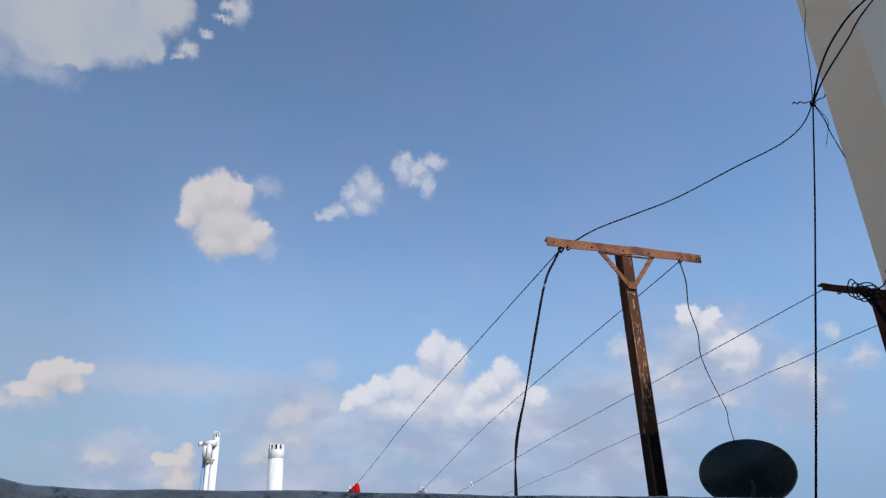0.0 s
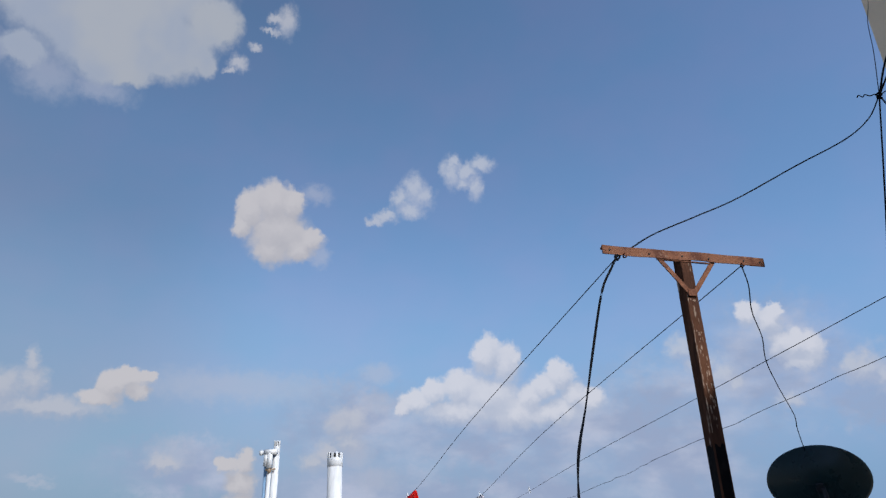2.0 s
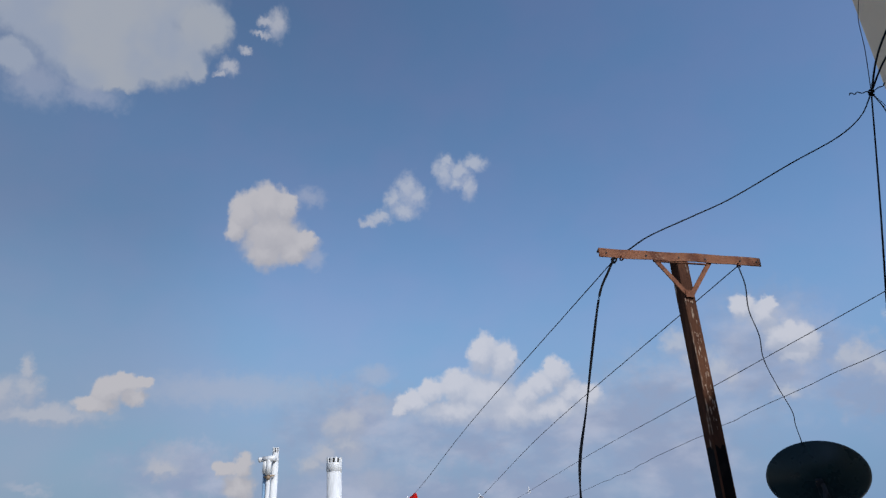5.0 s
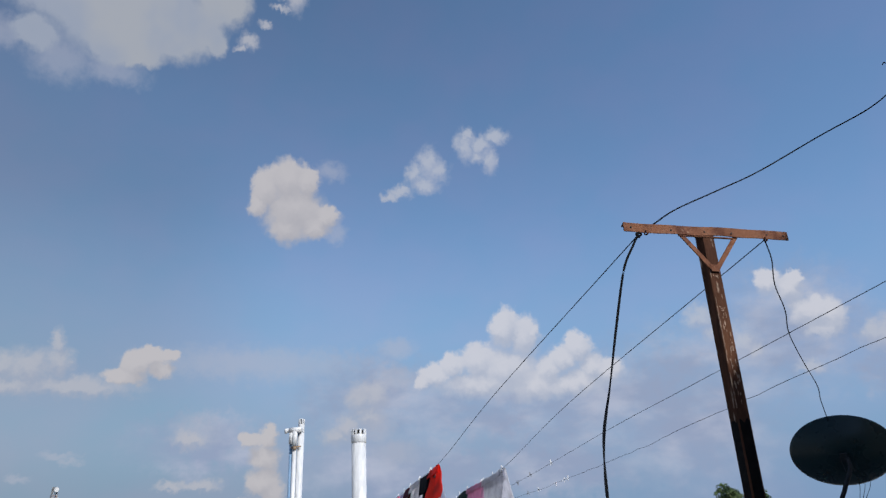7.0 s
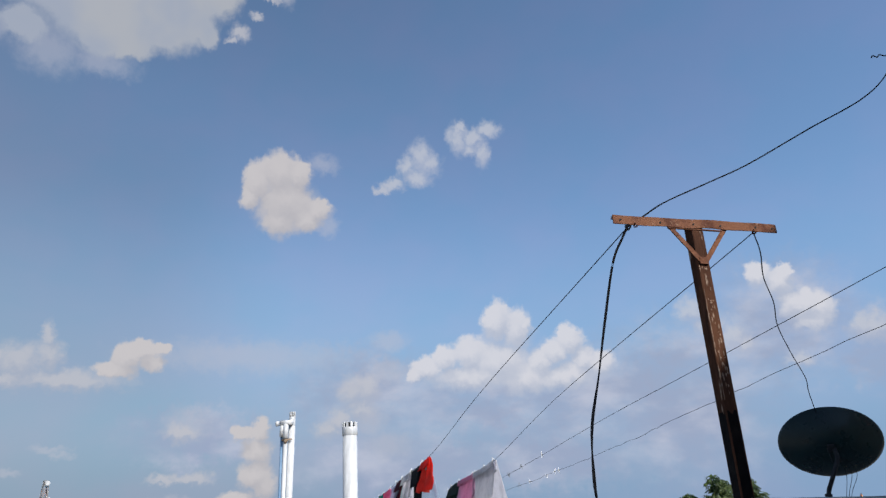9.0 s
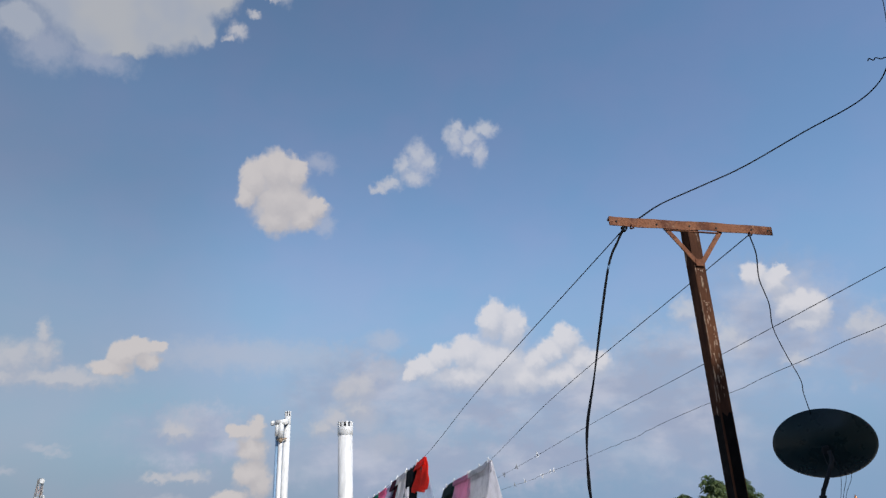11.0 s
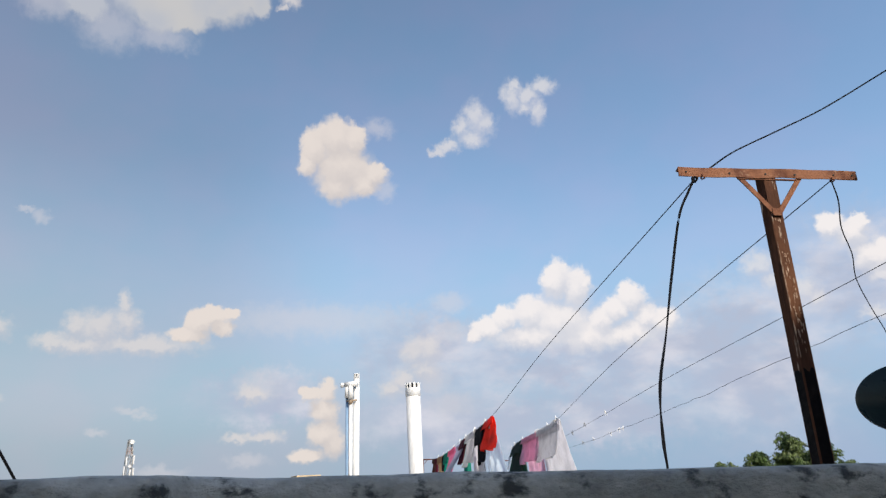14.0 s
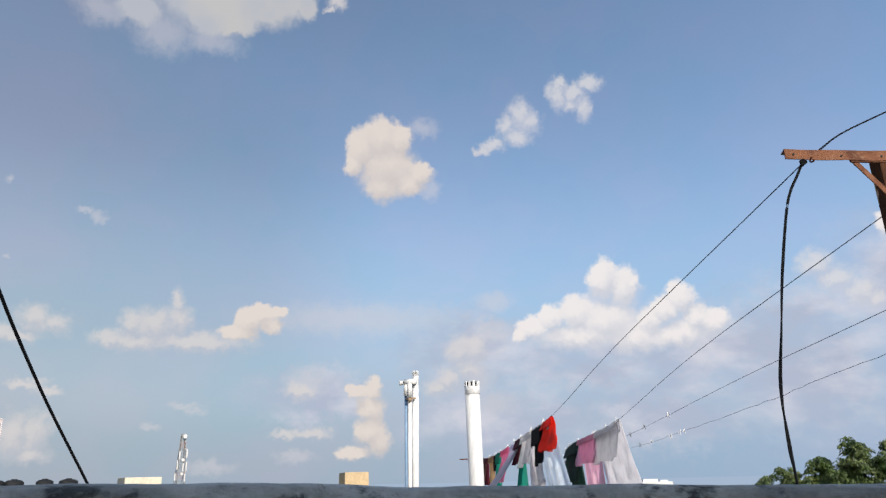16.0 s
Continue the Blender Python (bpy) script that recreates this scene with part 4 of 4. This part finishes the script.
garment("shirt", "dark green cotton shirt folded over the line", 1, 13.7, 16.3, 0.68, -0.10, DARKGREEN, 0.3, -0.2, 0.0, 19, amp=0.06, sleeve=0.3)
garment("trousers", "dark green trousers hanging from the line", 1, 13.7, 15.6, 1.1, 0.06, DARKGREEN, 0.2, 0.0, 0.0, 20, amp=0.05)
garment("sheet", "pale blue sheet hanging from the line", 1, 16.4, 19.0, 1.15, -0.62, PALEBLUE, 0.15, 0.0, 0.0, 21, folds=6, amp=0.06)
garment("sheet", "creased pale blue sheet hanging from the line", 1, 19.1, 21.2, 1.15, -0.80, PALEBLUE, 0.15, 0.0, 0.0, 22, folds=6, amp=0.06)


def clothes_peg(mat, label):
    t = thing("clothes_peg", label, "clothes peg", "clothes pegs")
    for s in (-1, 1):
        bm = bmesh.new()
        box(bm, 0.012, 0.008, 0.085, pose(0, s * 0.012, 0.012, s * 17, 0, 0), 0.002)
        part("leg", bm, mat, t)
    bm = bmesh.new()
    lathe(bm, [(0.007, -0.008), (0.007, 0.008)], 8, pose(0, 0, 0.006, 0, 90, 0))
    part("spring", bm, DISH_MOUNT, t, "small steel spring")
    return t


pegs = [clothes_peg(PEG, "white plastic clothes peg on the line"), clothes_peg(PEG_DARK, "grey plastic clothes peg on the line")]
rng = random.Random(5)
spots = [(0, y, 0) for y in (9.9, 11.1, 12.4, 13.3, 14.7, 16.3, 17.6, 19.6)]
spots += [(1, y, 0) for y in (10.5, 11.3, 12.2, 12.4, 13.7, 14.9, 16.2, 18.2)]
spots += [(2, y, c) for y, c in ((10.75, 0), (12.2, 1), (13.3, 1))]
spots += [(3, y, c) for y, c in ((12.6, 0), (12.85, 0), (13.4, 0), (14.7, 0), (15.6, 1), (17.4, 1))]
for i, (k, y, c) in enumerate(spots):
    P, d = on_line(k, y)
    m = Matrix.Translation(P) @ pose(0, 0, 0, rng.uniform(-25, 25) + (180 if k > 1 and i % 3 == 0 else 0), 0, math.degrees(math.atan2(d.y, d.x)) + rng.uniform(-40, 40))
    if i in (0, 17):
        pegs[c].matrix_basis = m
    else:
        copy_thing(pegs[c], m)

# ---- the distance ----
def polar(azimuth, dist, z=0.0):
    a = radians(azimuth)
    return Vector((math.sin(a) * dist, math.cos(a) * dist, z))


def far_house(label, azimuth, dist, width, depth, top, mat, turn=0.0, windows=(), steps=()):
    """A flat-roofed block on the ground far below, with its windows, roof lip and rooms on the roof."""
    t = thing("house", label, "house", "far houses", polar(azimuth, dist, EARTH))
    t.rotation_euler = (0, 0, radians(-azimuth + turn))
    h = top - EARTH
    bm = bmesh.new()
    box(bm, width, depth, h, Matrix.Translation((0, depth / 2, h / 2)), 0.03)
    wall = part("wall", bm, mat, t)
    for x, w, hh in steps:
        bm = bmesh.new()
        box(bm, w, 3.0, hh, Matrix.Translation((x, depth / 2, h + hh / 2)), 0.03)
        part("roof_room", bm, mat, t)
    for x in windows:
        for fl in range(3):
            z = h - 3.4 - 3.1 * fl
            bm = bmesh.new()
            box(bm, 1.3, 0.14, 1.4, Matrix.Translation((x, -0.02, z)), 0.02)
            w = part("window", bm, WHITE_WALL, wall, "white window frame")
            bm = bmesh.new()
            box(bm, 1.1, 0.05, 1.2, Matrix.Translation((x, -0.085, z)))
            part("pane", bm, GLASS, w)
    return t


E0 = 1.057                                # the eye's height late in the walk
far_house("cream flat-roofed house in the distance", -36.35, 70.0, 3.05, 4.0, E0 + 1.02, CREAM, 10, (-0.7, 0.8))
far_house("tan flat-roofed house in the distance", -20.9, 60.0, 1.95, 4.0, E0 + 0.97, TAN, 8, (0.0,))
far_house("white stepped apartment block far away", 2.1, 160.0, 6.6, 8.0, E0 - 0.75, WHITE_WALL, 5, (-2.2, 0, 2.2), ((-1.0, 3.0, 0.55), (1.8, 1.6, 0.3)))
far_house("grey flat-roofed house carrying water tanks", -43.6, 62.0, 7.0, 5.0, E0 + 0.1, WHITE_WALL, 6, (-2, 2))


def water_tank(azimuth, dist, r, z0, z1):
    t = thing("water_tank", "black plastic water tank on a far roof", "water tank", "water tanks", polar(azimuth, dist, z0))
    h = z1 - z0
    bm = bmesh.new()
    prof = [(r * 0.96, 0)]
    for k in range(5):
        prof += [(r, h * (0.05 + 0.13 * k)), (r * 0.965, h * (0.12 + 0.13 * k))]
    prof += [(r * 0.98, h * 0.74), (r * 0.7, h * 0.88), (r * 0.3, h * 0.94)]
    lathe(bm, prof, 20)
    part("body", bm, TANK, t, smooth=False)
    bm = bmesh.new()
    lathe(bm, [(r * 0.34, h * 0.92), (r * 0.34, h * 0.985), (r * 0.2, h)], 16)
    part("lid", bm, TANK, t)


for azm, r in ((-45.5, 0.66), (-44.4, 0.68), (-42.6, 0.62), (-41.15, 0.70)):
    water_tank(azm, 64.5, r, E0 + 0.1, E0 + 0.95)

# lattice mast with antennas
MAST = polar(-33.85, 200.0, EARTH)
mast = thing("antenna_mast", "grey lattice telecom mast with white panel antennas", "antenna mast", at=MAST)
mast.rotation_euler = (0, 0, radians(33.85 + 20))
MH = 13.5 + E0 - EARTH


def half(z):
    return 1.7 - 1.25 * z / MH


for sx in (-1, 1):
    for sy in (-1, 1):
        bm = bmesh.new()
        bar(bm, (sx * half(0), sy * half(0), 0), (sx * half(MH), sy * half(MH), MH), 0.14, 0.14)
        part("leg", bm, STEEL, mast)
for k in range(14):
    z0, z1 = MH * k / 14, MH * (k + 1) / 14
    bm = bmesh.new()
    for s in range(4):
        ang = s * math.pi / 2
        for sg in (-1, 1):
            def at(x, z):
                hh = half(z)
                v = Vector((x * hh, -hh, z))
                return Matrix.Rotation(ang, 3, "Z") @ v
            bar(bm, at(-sg, z0), at(sg, z1), 0.08, 0.08)
        bar(bm, at(-1, z1), at(1, z1), 0.08, 0.08)
    part("lattice", bm, STEEL if k % 4 else TOWER_RED, mast)
for k, (x, y, z, w, h) in enumerate(((-0.9, -0.9, 8.2, 0.35, 2.0), (0.95, -0.8, 8.6, 0.35, 2.2), (1.1, -0.6, 5.4, 0.35, 2.2), (-1.2, -0.6, 5.8, 0.3, 2.4), (0.1, -1.2, 5.2, 0.35, 2.0), (-1.1, 0.7, 3.0, 0.3, 2.2), (1.0, 0.9, 10.5, 0.45, 1.5), (0.8, -1.1, 2.6, 0.3, 1.9))):
    bm = bmesh.new()
    box(bm, w, 0.18, h, Matrix.Translation((x, y, E0 - EARTH + z)), 0.04)
    part("panel_antenna", bm, PANEL, mast, "white panel antenna")
for z, r in ((12.9, 0.55), (7.0, 0.4), (3.6, 0.35)):
    bm = bmesh.new()
    lathe(bm, [(r * 0.3, 0), (r, 0.25), (r, 0.4)], 18, Matrix.Translation((0, -0.75, E0 - EARTH + z)) @ pose(0, 0, 0, 90, 0, 0))
    part("drum_antenna", bm, PANEL, mast, "white drum antenna")

# a second, slimmer mast much further off
far_mast = thing("antenna_mast", "slim red and white lattice mast far away, haze in its colour", "antenna mast", at=polar(-45.75, 400.0, EARTH))
FH = 34.5 - EARTH
for a in range(3):
    ca, sa = math.cos(a * 2.094 + 0.3), math.sin(a * 2.094 + 0.3)
    cb, sb = math.cos((a + 1) * 2.094 + 0.3), math.sin((a + 1) * 2.094 + 0.3)
    bm = bmesh.new()
    bar(bm, (2.2 * ca, 2.2 * sa, 0), (0.5 * ca, 0.5 * sa, FH), 0.22, 0.22)
    part("leg", bm, HAZED_RED, far_mast)
    for k in range(12):
        f0, f1 = k / 12, (k + 1) / 12
        r0, r1 = 2.2 - 1.7 * f0, 2.2 - 1.7 * f1
        bm = bmesh.new()
        bar(bm, (r0 * ca, r0 * sa, FH * f0), (r1 * cb, r1 * sb, FH * f1), 0.14, 0.14)
        bar(bm, (r1 * ca, r1 * sa, FH * f1), (r1 * cb, r1 * sb, FH * f1), 0.14, 0.14)
        part("lattice", bm, HAZED_RED if k % 2 else PANEL, far_mast)

# ---- tree ----
TC = polar(14.2, 30.0, 0.0)
tree = thing("tree", "leafy green tree top rising beyond the roof", "tree", at=(TC.x, TC.y, EARTH))
CR = E0 - 1.05 - EARTH                       # height of the crown's middle
rng = random.Random(11)
bm = bmesh.new()
tube(bm, smooth_path([(0, 0, 0), (0.1, 0.05, CR * 0.35), (-0.08, 0.1, CR * 0.7), (0, 0, CR)], 6), [0.30 - 0.2 * i / 18 for i in range(19)], 10)
part("trunk", bm, BARK, tree, smooth=True)
tips = []
right = Vector((math.cos(radians(14.2)), -math.sin(radians(14.2)), 0))
ahead = Vector((math.sin(radians(14.2)), math.cos(radians(14.2)), 0))
lobes = [(-2.62, 0.0, 0.72), (-1.85, 0.1, 0.95), (-1.70, -0.3, 0.70), (-0.95, -0.2, 1.30), (-0.60, 0.3, 1.48), (-0.50, -0.4, 1.05), (0.35, -0.2, 1.90), (0.62, 0.2, 1.78), (0.15, -0.5, 1.30), (0.75, -0.6, 1.20), (1.50, 0.0, 1.85), (1.75, 0.3, 1.40), (1.45, -0.5, 1.15), (-1.1, -0.6, 0.55), (-0.2, -0.8, 0.70), (1.1, -0.8, 0.70)]
for x, y, z in lobes[:]:
    for k in range(3):
        lobes.append((x + rng.uniform(-0.42, 0.42), y + rng.uniform(-0.5, 0.5), z - rng.uniform(0.35, 1.0)))
for i, (x, y, z) in enumerate(lobes):
    tip = right * x + ahead * y + Vector((0, 0, CR + z))
    tips.append(tip)
    bm = bmesh.new()
    a = Vector((0, 0, CR * (0.72 + 0.2 * rng.random())))
    mid = a.lerp(tip, 0.5) + Vector((rng.uniform(-.2, .2), rng.uniform(-.2, .2), -0.15))
    tube(bm, smooth_path([a, mid, tip], 5), [0.07 - 0.006 * k for k in range(11)], 6)
    part("limb", bm, BARK, tree, smooth=True)
verts, faces = [], []
for i, tip in enumerate(tips):
    for c in range(9):
        # each rosette: leaves that spring from one twig end and hang down all round it
        size = rng.uniform(0.15, 0.25)
        cc = tip + Vector((rng.gauss(0, 0.16), rng.gauss(0, 0.20), rng.gauss(0, 0.13)))
        for l in range(110):
            turn, lift = rng.uniform(0, 6.283), rng.uniform(0.0, 1.0)
            d = Vector((math.cos(turn) * math.sin(lift * 1.9), math.sin(turn) * math.sin(lift * 1.9), math.cos(lift * 1.9)))
            o = cc + d * size * rng.uniform(0.45, 1.0)
            ln, wd = rng.uniform(0.08, 0.15), rng.uniform(0.018, 0.032)
            dirn = (Vector((d.x, d.y, 0)) * 0.8 + Vector((rng.gauss(0, .2), rng.gauss(0, .2), -0.75 + rng.gauss(0, .25)))).normalized()
            sd = dirn.cross(d + Vector((rng.gauss(0, .4), rng.gauss(0, .4), rng.gauss(0, .4)))).normalized()
            nn = dirn.cross(sd)
            k = len(verts)
            verts += [o, o + dirn * ln * 0.5 + sd * wd + nn * 0.008, o + dirn * ln, o + dirn * ln * 0.5 - sd * wd + nn * 0.008]
            faces.append((k, k + 1, k + 2, k + 3))
me = bpy.data.meshes.new("crown")
me.from_pydata([tuple(v) for v in verts], [], faces)
me.materials.append(LEAF)
crown = new("crown", me)
crown.parent = tree
tagged(crown, "dense drooping green leaves", kind="stuff")
